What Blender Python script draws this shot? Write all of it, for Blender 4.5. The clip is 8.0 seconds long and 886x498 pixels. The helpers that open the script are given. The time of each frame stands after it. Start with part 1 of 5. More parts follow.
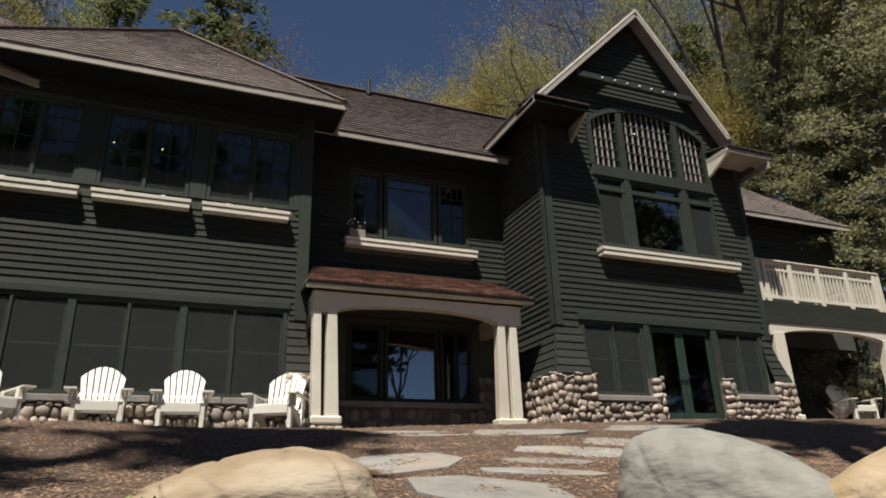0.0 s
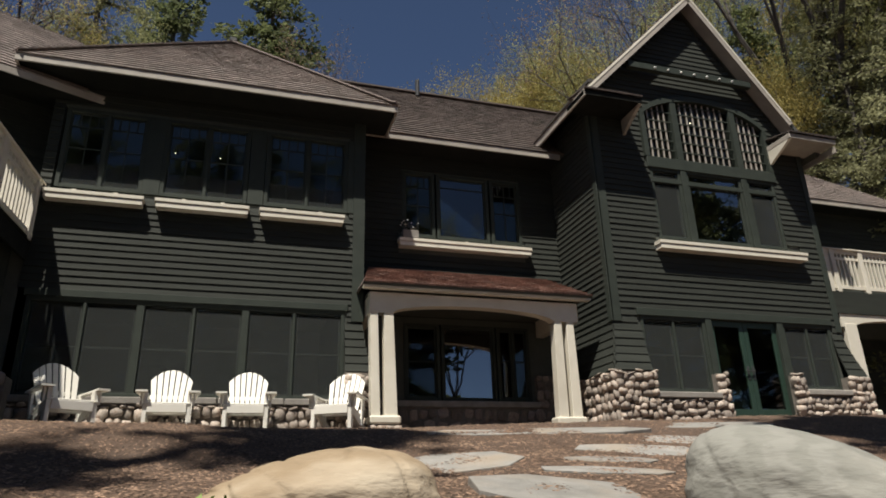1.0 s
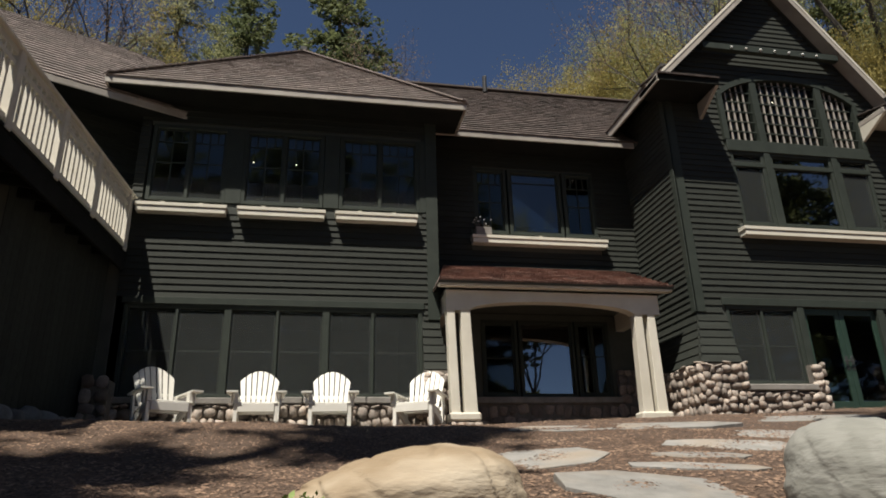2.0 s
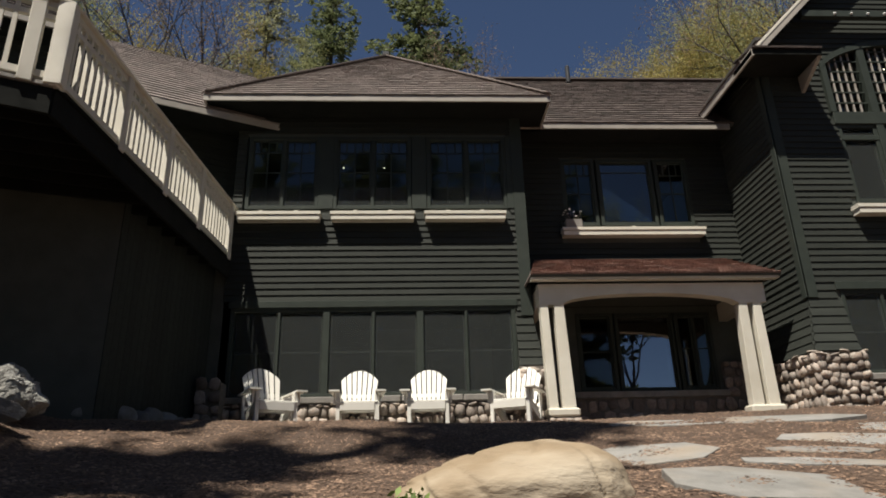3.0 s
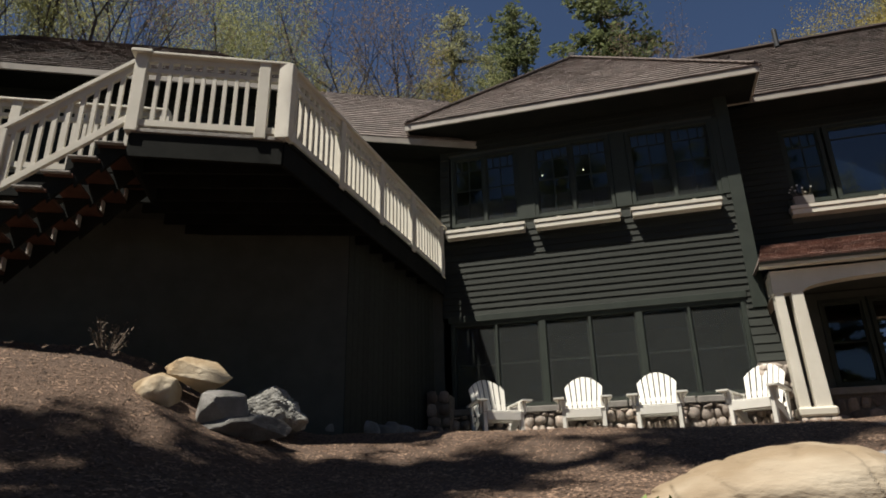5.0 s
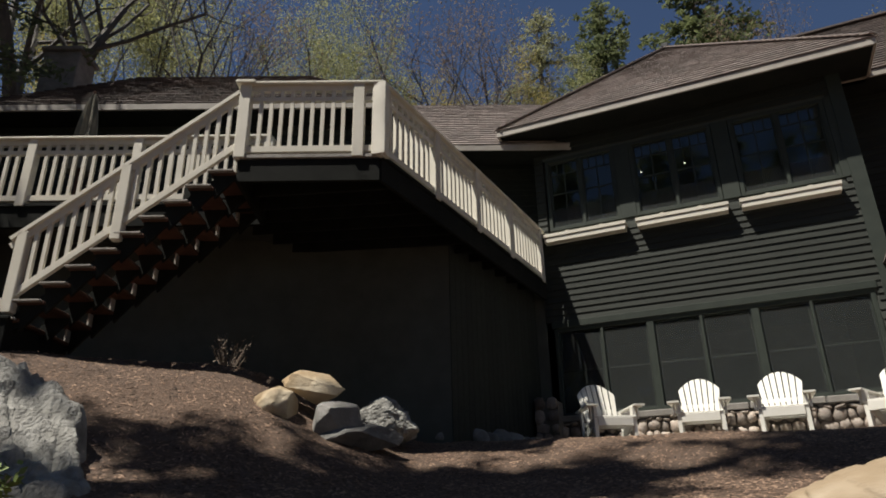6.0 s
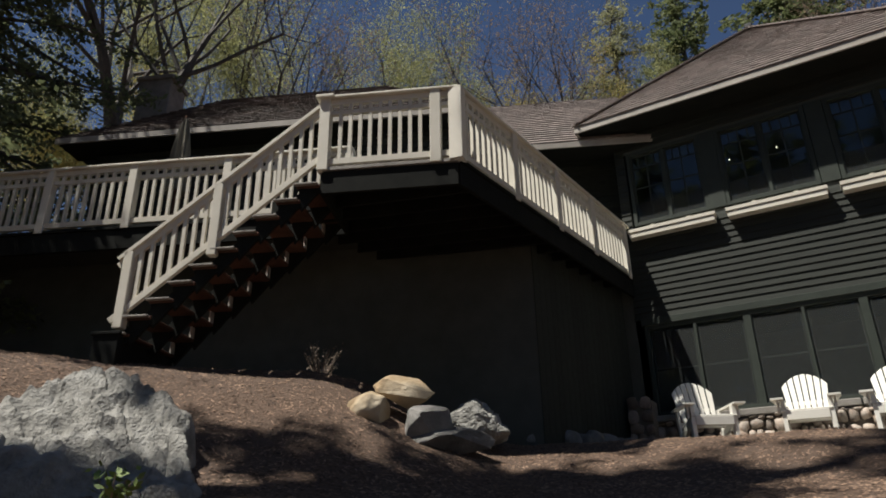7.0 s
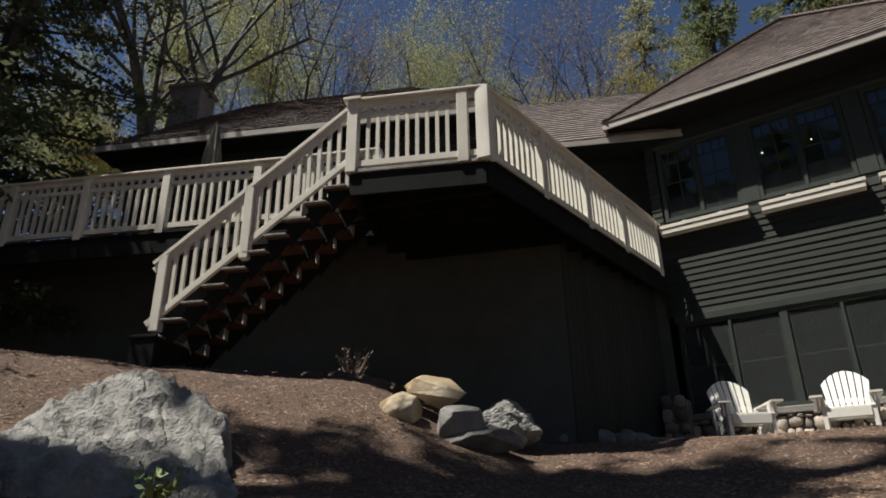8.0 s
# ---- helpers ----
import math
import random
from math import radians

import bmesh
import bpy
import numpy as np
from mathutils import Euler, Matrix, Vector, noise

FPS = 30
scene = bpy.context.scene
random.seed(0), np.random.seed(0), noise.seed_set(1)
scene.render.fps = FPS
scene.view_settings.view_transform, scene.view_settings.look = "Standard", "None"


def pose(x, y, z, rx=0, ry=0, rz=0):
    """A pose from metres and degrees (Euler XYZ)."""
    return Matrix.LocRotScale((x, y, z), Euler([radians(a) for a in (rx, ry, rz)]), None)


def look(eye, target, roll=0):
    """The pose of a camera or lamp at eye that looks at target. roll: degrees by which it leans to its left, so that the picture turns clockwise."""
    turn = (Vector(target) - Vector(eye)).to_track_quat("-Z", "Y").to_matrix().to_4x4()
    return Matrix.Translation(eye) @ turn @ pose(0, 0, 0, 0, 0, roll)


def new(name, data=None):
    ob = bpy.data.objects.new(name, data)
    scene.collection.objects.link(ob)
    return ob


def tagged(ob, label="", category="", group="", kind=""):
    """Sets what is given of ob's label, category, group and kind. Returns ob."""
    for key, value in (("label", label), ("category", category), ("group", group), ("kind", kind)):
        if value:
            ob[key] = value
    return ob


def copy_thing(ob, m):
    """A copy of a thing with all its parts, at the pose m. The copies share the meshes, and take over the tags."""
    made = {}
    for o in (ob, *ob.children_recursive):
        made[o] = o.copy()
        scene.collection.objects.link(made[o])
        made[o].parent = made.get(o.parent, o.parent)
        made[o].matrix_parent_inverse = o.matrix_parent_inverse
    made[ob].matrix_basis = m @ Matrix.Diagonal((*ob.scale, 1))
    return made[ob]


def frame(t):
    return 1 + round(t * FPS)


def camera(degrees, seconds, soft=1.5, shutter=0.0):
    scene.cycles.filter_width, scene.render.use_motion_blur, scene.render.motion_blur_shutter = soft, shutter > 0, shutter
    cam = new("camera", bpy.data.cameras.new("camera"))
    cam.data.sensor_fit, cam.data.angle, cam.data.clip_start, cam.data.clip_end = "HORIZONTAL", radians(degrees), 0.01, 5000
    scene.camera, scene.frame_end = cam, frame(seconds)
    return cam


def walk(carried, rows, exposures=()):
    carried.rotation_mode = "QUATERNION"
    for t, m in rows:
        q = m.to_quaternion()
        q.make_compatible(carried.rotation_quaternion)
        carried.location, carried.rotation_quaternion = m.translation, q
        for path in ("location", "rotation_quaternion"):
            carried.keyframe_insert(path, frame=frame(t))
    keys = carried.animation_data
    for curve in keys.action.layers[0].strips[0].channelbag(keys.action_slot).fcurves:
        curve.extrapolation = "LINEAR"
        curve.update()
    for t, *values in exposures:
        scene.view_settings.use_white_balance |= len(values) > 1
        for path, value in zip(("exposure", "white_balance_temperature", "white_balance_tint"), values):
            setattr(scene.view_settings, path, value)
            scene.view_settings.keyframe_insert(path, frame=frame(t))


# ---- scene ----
cam = camera(67.0, 8.0, soft=1.8)
ROWS = [
    (0, 0.0825, 0.2037, -0.0050, 110.323, 1.633, -22.039),
    (0.5, 0.0745, 0.2067, -0.0050, 110.335, 1.640, -19.830),
    (1, 0.0652, 0.2099, -0.0050, 110.378, 1.606, -17.248),
    (1.5, 0.0537, 0.2131, -0.0050, 110.378, 1.575, -14.147),
    (3, 0.0103, 0.2195, -0.0050, 110.222, 1.367, -2.676),
    (3.5, -0.0068, 0.2196, -0.0050, 110.318, 1.290, 1.773),
    (4, -0.0244, 0.2184, -0.0050, 110.475, 1.250, 6.376),
    (4.5, -0.0425, 0.2156, -0.0050, 110.839, 1.187, 11.143),
    (6, -0.0914, 0.1998, -0.0050, 112.050, 1.010, 24.580),
    (6.5, -0.1060, 0.1925, -0.0050, 112.282, 0.970, 28.844),
    (7, -0.1162, 0.1865, -0.0050, 112.386, 0.910, 31.935),
    (7.5, -0.1224, 0.1825, -0.0050, 112.431, 0.866, 33.849),
    (8, -0.1245, 0.1810, -0.0050, 112.419, 0.835, 34.524),
]
walk(cam, [(t, pose(x, y, z, rx, ry, rz)) for t, x, y, z, rx, ry, rz in ROWS], exposures=[(0.0, 0.52, 6650.0, 10.0), (4.5, 0.54, 6650.0, 10.0), (6.5, 0.53, 6500.0, 10.0), (8.0, 0.55, 6400.0, 10.0)])

# ---- world, sun ----
SUN_FROM = Vector((-0.30, -0.40, 1.0)).normalized()
world = bpy.data.worlds.new("sky")
world.use_nodes = True
scene.world = world
wn, wl = world.node_tree.nodes, world.node_tree.links
wn.clear()
sky = wn.new("ShaderNodeTexSky")
sky.sky_type, sky.sun_disc = "NISHITA", False
sky.sun_elevation = math.asin(SUN_FROM.z)
sky.sun_rotation = math.atan2(SUN_FROM.x, SUN_FROM.y)
sky.altitude, sky.air_density, sky.dust_density, sky.ozone_density = 400.0, 0.5, 0.1, 2.0
bg = wn.new("ShaderNodeBackground")
bg.inputs["Strength"].default_value = 0.066
wout = wn.new("ShaderNodeOutputWorld")
wl.new(sky.outputs[0], bg.inputs["Color"])
wl.new(bg.outputs[0], wout.inputs["Surface"])
sun = new("sun", bpy.data.lights.new("sun", "SUN"))
sun.data.energy, sun.data.angle, sun.data.color = 5.0, radians(0.53), (1.0, 0.95, 0.86)
sun.matrix_world = look(SUN_FROM * 60, (0, 0, 0))


# ---- materials ----
def mat(name, col, col2=None, scale=6.0, rough=0.7, bump=0.15, fine=60.0, stretch=(1, 1, 1), rnd=0.0, island=0.0,
        third=None, third_scale=1.2, third_amount=0.35, spec=0.5, band=False):
    """A surface of two colours mixed by noise at two scales, with fine relief; rnd and island vary it from piece to piece."""
    m = bpy.data.materials.new(name)
    m.use_nodes = True
    nd, ln = m.node_tree.nodes, m.node_tree.links
    bs = nd["Principled BSDF"]
    bs.inputs["Roughness"].default_value = rough
    bs.inputs["Specular IOR Level"].default_value = spec
    tc = nd.new("ShaderNodeTexCoord")
    mp = nd.new("ShaderNodeMapping")
    mp.inputs["Scale"].default_value = stretch
    ln.new(tc.outputs["Object"], mp.inputs["Vector"])
    info = nd.new("ShaderNodeObjectInfo")
    if rnd:
        shift = nd.new("ShaderNodeVectorMath")
        shift.operation = "ADD"
        mul = nd.new("ShaderNodeMath")
        mul.operation, mul.inputs[1].default_value = "MULTIPLY", 37.0
        ln.new(info.outputs["Random"], mul.inputs[0])
        ln.new(mp.outputs[0], shift.inputs[0])
        ln.new(mul.outputs[0], shift.inputs[1])
        vec = shift.outputs[0]
    else:
        vec = mp.outputs[0]
    n1 = nd.new("ShaderNodeTexNoise")
    n1.inputs["Scale"].default_value, n1.inputs["Detail"].default_value, n1.inputs["Roughness"].default_value = scale, 6, 0.62
    ln.new(vec, n1.inputs["Vector"])
    src = n1.outputs["Fac"]
    if band:
        wv = nd.new("ShaderNodeTexWave")
        wv.inputs["Scale"].default_value, wv.inputs["Distortion"].default_value = scale, 9
        wv.inputs["Detail"].default_value, wv.inputs["Detail Scale"].default_value = 4, 1.3
        ln.new(vec, wv.inputs["Vector"])
        src = wv.outputs["Fac"]
    ramp = nd.new("ShaderNodeValToRGB")
    ramp.color_ramp.elements[0].position, ramp.color_ramp.elements[1].position = 0.32, 0.68
    ramp.color_ramp.elements[0].color = (*col, 1)
    ramp.color_ramp.elements[1].color = (*(col2 or [c * 1.25 for c in col]), 1)
    ln.new(src, ramp.inputs[0])
    out = ramp.outputs[0]
    if third:
        n3 = nd.new("ShaderNodeTexNoise")
        n3.inputs["Scale"].default_value, n3.inputs["Detail"].default_value = third_scale, 5
        ln.new(vec, n3.inputs["Vector"])
        r3 = nd.new("ShaderNodeValToRGB")
        r3.color_ramp.elements[0].position, r3.color_ramp.elements[1].position = 0.5, 0.68
        r3.color_ramp.elements[1].color = (third_amount,) * 3 + (1,)
        r3.color_ramp.elements[0].color = (0, 0, 0, 1)
        ln.new(n3.outputs["Fac"], r3.inputs[0])
        mx = nd.new("ShaderNodeMix")
        mx.data_type = "RGBA"
        mx.inputs["B"].default_value = (*third, 1)
        ln.new(r3.outputs[0], mx.inputs["Factor"])
        ln.new(out, mx.inputs["A"])
        out = mx.outputs["Result"]
    if rnd or island:
        hs = nd.new("ShaderNodeHueSaturation")
        rg = nd.new("ShaderNodeMapRange")
        amount = rnd or island
        rg.inputs["To Min"].default_value, rg.inputs["To Max"].default_value = 1 - amount, 1 + amount
        if rnd:
            ln.new(info.outputs["Random"], rg.inputs["Value"])
        else:
            geo = nd.new("ShaderNodeNewGeometry")
            ln.new(geo.outputs["Random Per Island"], rg.inputs["Value"])
        ln.new(rg.outputs[0], hs.inputs["Value"])
        ln.new(out, hs.inputs["Color"])
        out = hs.outputs[0]
    ln.new(out, bs.inputs["Base Color"])
    if bump:
        n2 = nd.new("ShaderNodeTexNoise")
        n2.inputs["Scale"].default_value, n2.inputs["Detail"].default_value = fine, 4
        ln.new(vec, n2.inputs["Vector"])
        add = nd.new("ShaderNodeMath")
        add.operation = "ADD"
        ln.new(n2.outputs["Fac"], add.inputs[0])
        ln.new(src, add.inputs[1])
        bp = nd.new("ShaderNodeBump")
        bp.inputs["Strength"].default_value, bp.inputs["Distance"].default_value = bump, 0.03
        ln.new(add.outputs[0], bp.inputs["Height"])
        ln.new(bp.outputs[0], bs.inputs["Normal"])
    return m


def glass_mat(name, tint, ior):
    m = bpy.data.materials.new(name)
    m.use_nodes = True
    nd, ln = m.node_tree.nodes, m.node_tree.links
    nd.clear()
    out = nd.new("ShaderNodeOutputMaterial")
    mix = nd.new("ShaderNodeMixShader")
    fr = nd.new("ShaderNodeFresnel")
    fr.inputs["IOR"].default_value = ior
    tr = nd.new("ShaderNodeBsdfTransparent")
    tr.inputs["Color"].default_value = (*tint, 1)
    gl = nd.new("ShaderNodeBsdfGlossy")
    gl.inputs["Roughness"].default_value = 0.015
    wob = nd.new("ShaderNodeTexNoise")
    wob.inputs["Scale"].default_value = 1.3
    bp = nd.new("ShaderNodeBump")
    bp.inputs["Strength"].default_value, bp.inputs["Distance"].default_value = 0.05, 0.02
    tc = nd.new("ShaderNodeTexCoord")
    ln.new(tc.outputs["Object"], wob.inputs["Vector"])
    ln.new(wob.outputs["Fac"], bp.inputs["Height"])
    ln.new(bp.outputs[0], gl.inputs["Normal"])
    ln.new(fr.outputs[0], mix.inputs[0])
    ln.new(tr.outputs[0], mix.inputs[1])
    ln.new(gl.outputs[0], mix.inputs[2])
    ln.new(mix.outputs[0], out.inputs["Surface"])
    return m


M_SIDING = mat("siding paint", (0.027, 0.030, 0.026), (0.037, 0.041, 0.035), 3.0, 0.7, 0.12, 90, (0.4, 4, 4), rnd=0.1, spec=0.15)
M_TRIM = mat("green trim paint", (0.030, 0.037, 0.031), (0.039, 0.047, 0.039), 4.0, 0.6, 0.08, 80, spec=0.2)
# Stain of the deck rim and stringers; on soffits and joists it paints shade
M_RIM_SHADE = mat("near black stain and shade", (0.010, 0.011, 0.010), (0.017, 0.018, 0.016), 3.0, 0.8, 0.1, 60, spec=0.08)
M_DOOR = mat("green door paint", (0.019, 0.040, 0.029), (0.025, 0.050, 0.036), 4.0, 0.4, 0.06, 80)
M_DARK = mat("dark stained boards", (0.060, 0.065, 0.056), (0.080, 0.085, 0.074), 3.0, 0.75, 0.1, 60, spec=0.3)
# plaster far darker than real, to paint the gloom of unlit rooms
M_ROOM = mat("room plaster darkened for gloom", (0.05, 0.048, 0.043), (0.07, 0.065, 0.058), 2.0, 0.8, 0.05)
M_WHITE = mat("cream paint", (0.60, 0.565, 0.475), (0.67, 0.635, 0.545), 2.5, 0.5, 0.06, 70, third=(0.5, 0.45, 0.36), third_amount=0.3, rnd=0.04)
M_CHAIR = mat("white chair paint", (0.66, 0.64, 0.575), (0.72, 0.70, 0.64), 3.0, 0.45, 0.05, 90, rnd=0.03)
M_FASCIA = mat("pale fascia paint", (0.31, 0.28, 0.245), (0.39, 0.355, 0.31), 3.0, 0.6, 0.1, 60, third=(0.22, 0.2, 0.175), third_amount=0.5)
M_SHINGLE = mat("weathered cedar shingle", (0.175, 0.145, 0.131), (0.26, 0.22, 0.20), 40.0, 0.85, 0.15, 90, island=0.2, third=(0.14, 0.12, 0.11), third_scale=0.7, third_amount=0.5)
# brown cedar tone, darkened further to carry tree shade on the wing roof
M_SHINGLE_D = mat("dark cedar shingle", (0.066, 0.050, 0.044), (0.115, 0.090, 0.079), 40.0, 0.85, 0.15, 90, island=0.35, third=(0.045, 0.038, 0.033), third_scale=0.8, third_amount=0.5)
M_SHINGLE_R = mat("fresh red cedar shingle", (0.14, 0.072, 0.056), (0.31, 0.205, 0.165), 8.0, 0.8, 0.3, 70, (6, 1, 1), rnd=0.3)
M_GLASS = glass_mat("window glass", (0.62, 0.68, 0.64), 1.5)
M_GLASS_U = glass_mat("dim reflecting glass", (0.45, 0.5, 0.5), 2.0)
M_GLASS_M = glass_mat("clear reflecting glass", (0.45, 0.5, 0.5), 3.4)
def screen_mat():
    m = mat("insect screen mesh", (0.05, 0.058, 0.056), (0.062, 0.07, 0.068), 2.0, 0.9, 0.0)
    nd, ln = m.node_tree.nodes, m.node_tree.links
    mix, tr = nd.new("ShaderNodeMixShader"), nd.new("ShaderNodeBsdfTransparent")
    mix.inputs[0].default_value = 0.23
    ln.new(tr.outputs[0], mix.inputs[1])
    ln.new(nd["Principled BSDF"].outputs[0], mix.inputs[2])
    ln.new(mix.outputs[0], nd["Material Output"].inputs["Surface"])
    return m


M_SCREEN = screen_mat()
M_STONE = mat("river cobble", (0.25, 0.21, 0.175), (0.41, 0.355, 0.305), 3.0, 0.75, 0.25, 40, rnd=0.42, third=(0.27, 0.175, 0.12), third_amount=0.6)
M_STONE_P = mat("flat brown fieldstone", (0.18, 0.14, 0.115), (0.28, 0.225, 0.185), 3.0, 0.8, 0.25, 40, rnd=0.4)
M_MORTAR = mat("recessed mortar", (0.13, 0.112, 0.095), (0.19, 0.168, 0.145), 12, 0.9, 0.3)
M_LEDGE = mat("bluestone ledge", (0.19, 0.175, 0.155), (0.28, 0.26, 0.235), 5, 0.8, 0.25, 40, rnd=0.15)
M_FLAG = mat("grey flagstone", (0.19, 0.185, 0.17), (0.29, 0.28, 0.26), 4, 0.85, 0.35, 25, rnd=0.2, third=(0.29, 0.235, 0.175), third_amount=0.7)
M_TAN = mat("tan veined boulder", (0.225, 0.165, 0.10), (0.32, 0.25, 0.165), 1.9, 0.85, 0.4, 24, (0.5, 1.0, 1.3), third=(0.47, 0.41, 0.32), third_scale=1.0, third_amount=0.8)
M_GREYB = mat("grey veined boulder", (0.195, 0.195, 0.172), (0.225, 0.224, 0.2), 3.2, 0.85, 0.22, 30, (0.3, 1.2, 1.5), third=(0.33, 0.32, 0.285), third_scale=2.6, third_amount=0.45, band=True)
M_ORANGE = mat("ochre boulder", (0.29, 0.20, 0.105), (0.43, 0.35, 0.235), 2.0, 0.85, 0.4, 20, third=(0.5, 0.45, 0.36), third_amount=0.5)
M_ROCK = mat("rough grey bedrock", (0.15, 0.146, 0.132), (0.295, 0.288, 0.262), 7.0, 0.92, 0.9, 40, third=(0.38, 0.375, 0.35), third_scale=5, third_amount=0.6)
M_ROCK2 = mat("grey field rock", (0.12, 0.115, 0.105), (0.24, 0.23, 0.215), 5.0, 0.85, 0.4, 30, rnd=0.3)
M_MULCH = mat("pine needle mulch", (0.060, 0.037, 0.025), (0.165, 0.107, 0.073), 30.0, 0.95, 0.8, 90, third=(0.085, 0.058, 0.043), third_scale=0.9, third_amount=0.7)
M_CHIP = mat("bark chip", (0.10, 0.061, 0.04), (0.24, 0.16, 0.11), 2.0, 0.9, 0.0, 60, island=0.8)
M_BARK = mat("grey bark", (0.046, 0.040, 0.034), (0.105, 0.092, 0.078), 8.0, 0.9, 0.5, 40, (1, 1, 0.25))
M_CHIM = mat("chimney render", (0.17, 0.155, 0.14), (0.26, 0.24, 0.215), 5.0, 0.85, 0.3, 40)
M_COPPER = mat("copper flashing", (0.42, 0.17, 0.09), (0.5, 0.24, 0.14), 6, 0.5, 0.05)
M_UNDER = mat("raw red cedar underside", (0.065, 0.036, 0.027), (0.105, 0.056, 0.041), 6, 0.85, 0.15, 60, rnd=0.2, spec=0.1)
M_CANVAS = mat("striped umbrella canvas", (0.06, 0.06, 0.048), (0.26, 0.235, 0.175), 3.2, 0.9, 0.2, 60, (5, 5, 0.1))
M_PLANT = mat("plant leaf", (0.075, 0.13, 0.025), (0.17, 0.22, 0.05), 6, 0.6, 0.1, 60, island=0.3)
M_TWIG = mat("dry twig", (0.16, 0.12, 0.09), (0.24, 0.19, 0.15), 6, 0.9, 0.1)
M_METAL = mat("dark hardware", (0.03, 0.03, 0.03), (0.05, 0.05, 0.05), 8, 0.4, 0.05)


def leaf_mat(name, a, b):
    m = mat(name, a, b, 0.35, 0.7, 0.0, island=0.25, spec=0.2)
    bs = m.node_tree.nodes["Principled BSDF"]
    bs.inputs["Transmission Weight"].default_value = 0.0
    ln, nd = m.node_tree.links, m.node_tree.nodes
    tl = nd.new("ShaderNodeBsdfTranslucent")
    mix = nd.new("ShaderNodeMixShader")
    mix.inputs[0].default_value = 0.45
    ln.new(bs.inputs["Base Color"].links[0].from_socket, tl.inputs["Color"])
    ln.new(bs.outputs[0], mix.inputs[1])
    ln.new(tl.outputs[0], mix.inputs[2])
    ln.new(mix.outputs[0], nd["Material Output"].inputs["Surface"])
    return m


M_LEAF_Y = leaf_mat("yellow spring leaves", (0.29, 0.235, 0.07), (0.44, 0.375, 0.14))
M_LEAF_G = leaf_mat("fresh green leaves", (0.26, 0.27, 0.105), (0.42, 0.42, 0.20))
M_LEAF_D = leaf_mat("dark hemlock needles", (0.08, 0.10, 0.05), (0.15, 0.17, 0.085))
M_LEAF_P = leaf_mat("pine needles", (0.10, 0.125, 0.055), (0.18, 0.2, 0.09))
M_LEAF_E = leaf_mat("olive green needles", (0.20, 0.205, 0.11), (0.32, 0.32, 0.18))
M_LEAF_R = leaf_mat("reddish buds", (0.22, 0.16, 0.11), (0.32, 0.23, 0.15))


# ---- builders ----
def link(name, bm, material, parent=None, label="", smooth=False):
    me = bpy.data.meshes.new(name)
    bm.normal_update()
    bm.to_mesh(me)
    bm.free()
    me.materials.append(material)
    if smooth:
        for p in me.polygons:
            p.use_smooth = True
    ob = new(name, me)
    ob.parent = parent
    if label:
        tagged(ob, label)
    return ob


def part(name, bm, material, parent, label="", smooth=False):
    return link(name, bm, material, parent, label, smooth)


def thing(name, label, category, group="", kind="", at=None):
    ob = new(name)
    ob.empty_display_size = 0.1
    if at is not None:
        ob.matrix_world = at
    return tagged(ob, label, category, group, kind)


def piece(name, me, parent, m):
    """One more object on a shared mesh."""
    ob = new(name, me)
    ob.parent = parent
    ob.matrix_basis = m
    return ob


def box(bm, x0, x1, y0, y1, z0, z1, m=None, bevel=0.0):
    vs = [bm.verts.new((x, y, z)) for z in (z0, z1) for y in (y0, y1) for x in (x0, x1)]
    fs = [(0, 2, 3, 1), (4, 5, 7, 6), (0, 1, 5, 4), (2, 6, 7, 3), (0, 4, 6, 2), (1, 3, 7, 5)]
    faces = [bm.faces.new([vs[i] for i in f]) for f in fs]
    if bevel:
        edges = list({e for f in faces for e in f.edges})
        got = bmesh.ops.bevel(bm, geom=edges, offset=bevel, segments=1, affect="EDGES")
        vs = list({v for f in got["faces"] for v in f.verts} | {v for v in vs if v.is_valid})
    if m is not None:
        for v in vs:
            v.co = m @ v.co
    return vs


def bbox(*a, **k):
    bm = bmesh.new()
    box(bm, *a, **k)
    return bm


def prism(bm, profile, x0, x1, m=None):
    """A profile of (y, z) drawn along x."""
    a = [bm.verts.new((x0, y, z)) for y, z in profile]
    b = [bm.verts.new((x1, y, z)) for y, z in profile]
    n = len(profile)
    bm.faces.new(a)
    bm.faces.new(b[::-1])
    for i in range(n):
        bm.faces.new((a[i], b[i], b[(i + 1) % n], a[(i + 1) % n])[::-1])
    if m is not None:
        for v in a + b:
            v.co = m @ v.co
    return a + b


def along(p, q, w, h, bm=None, up=(0, 0, 1)):
    """A beam of width w and height h from p to q (its centre line)."""
    bm = bm or bmesh.new()
    p, q = Vector(p), Vector(q)
    d = (q - p)
    length = d.length
    d.normalize()
    s = d.cross(Vector(up)).normalized()
    u = s.cross(d)
    m = Matrix((d, s, u)).transposed().to_4x4()
    m.translation = p
    box(bm, 0, length, -w / 2, w / 2, -h / 2, h / 2, m, bevel=min(w, h) * 0.08)
    return bm


def facing(ox, oy, angle):
    """A frame on a wall: x along the wall, y into the house, turned by angle about z."""
    return Matrix.Translation((ox, oy, 0)) @ Matrix.Rotation(radians(angle), 4, "Z")


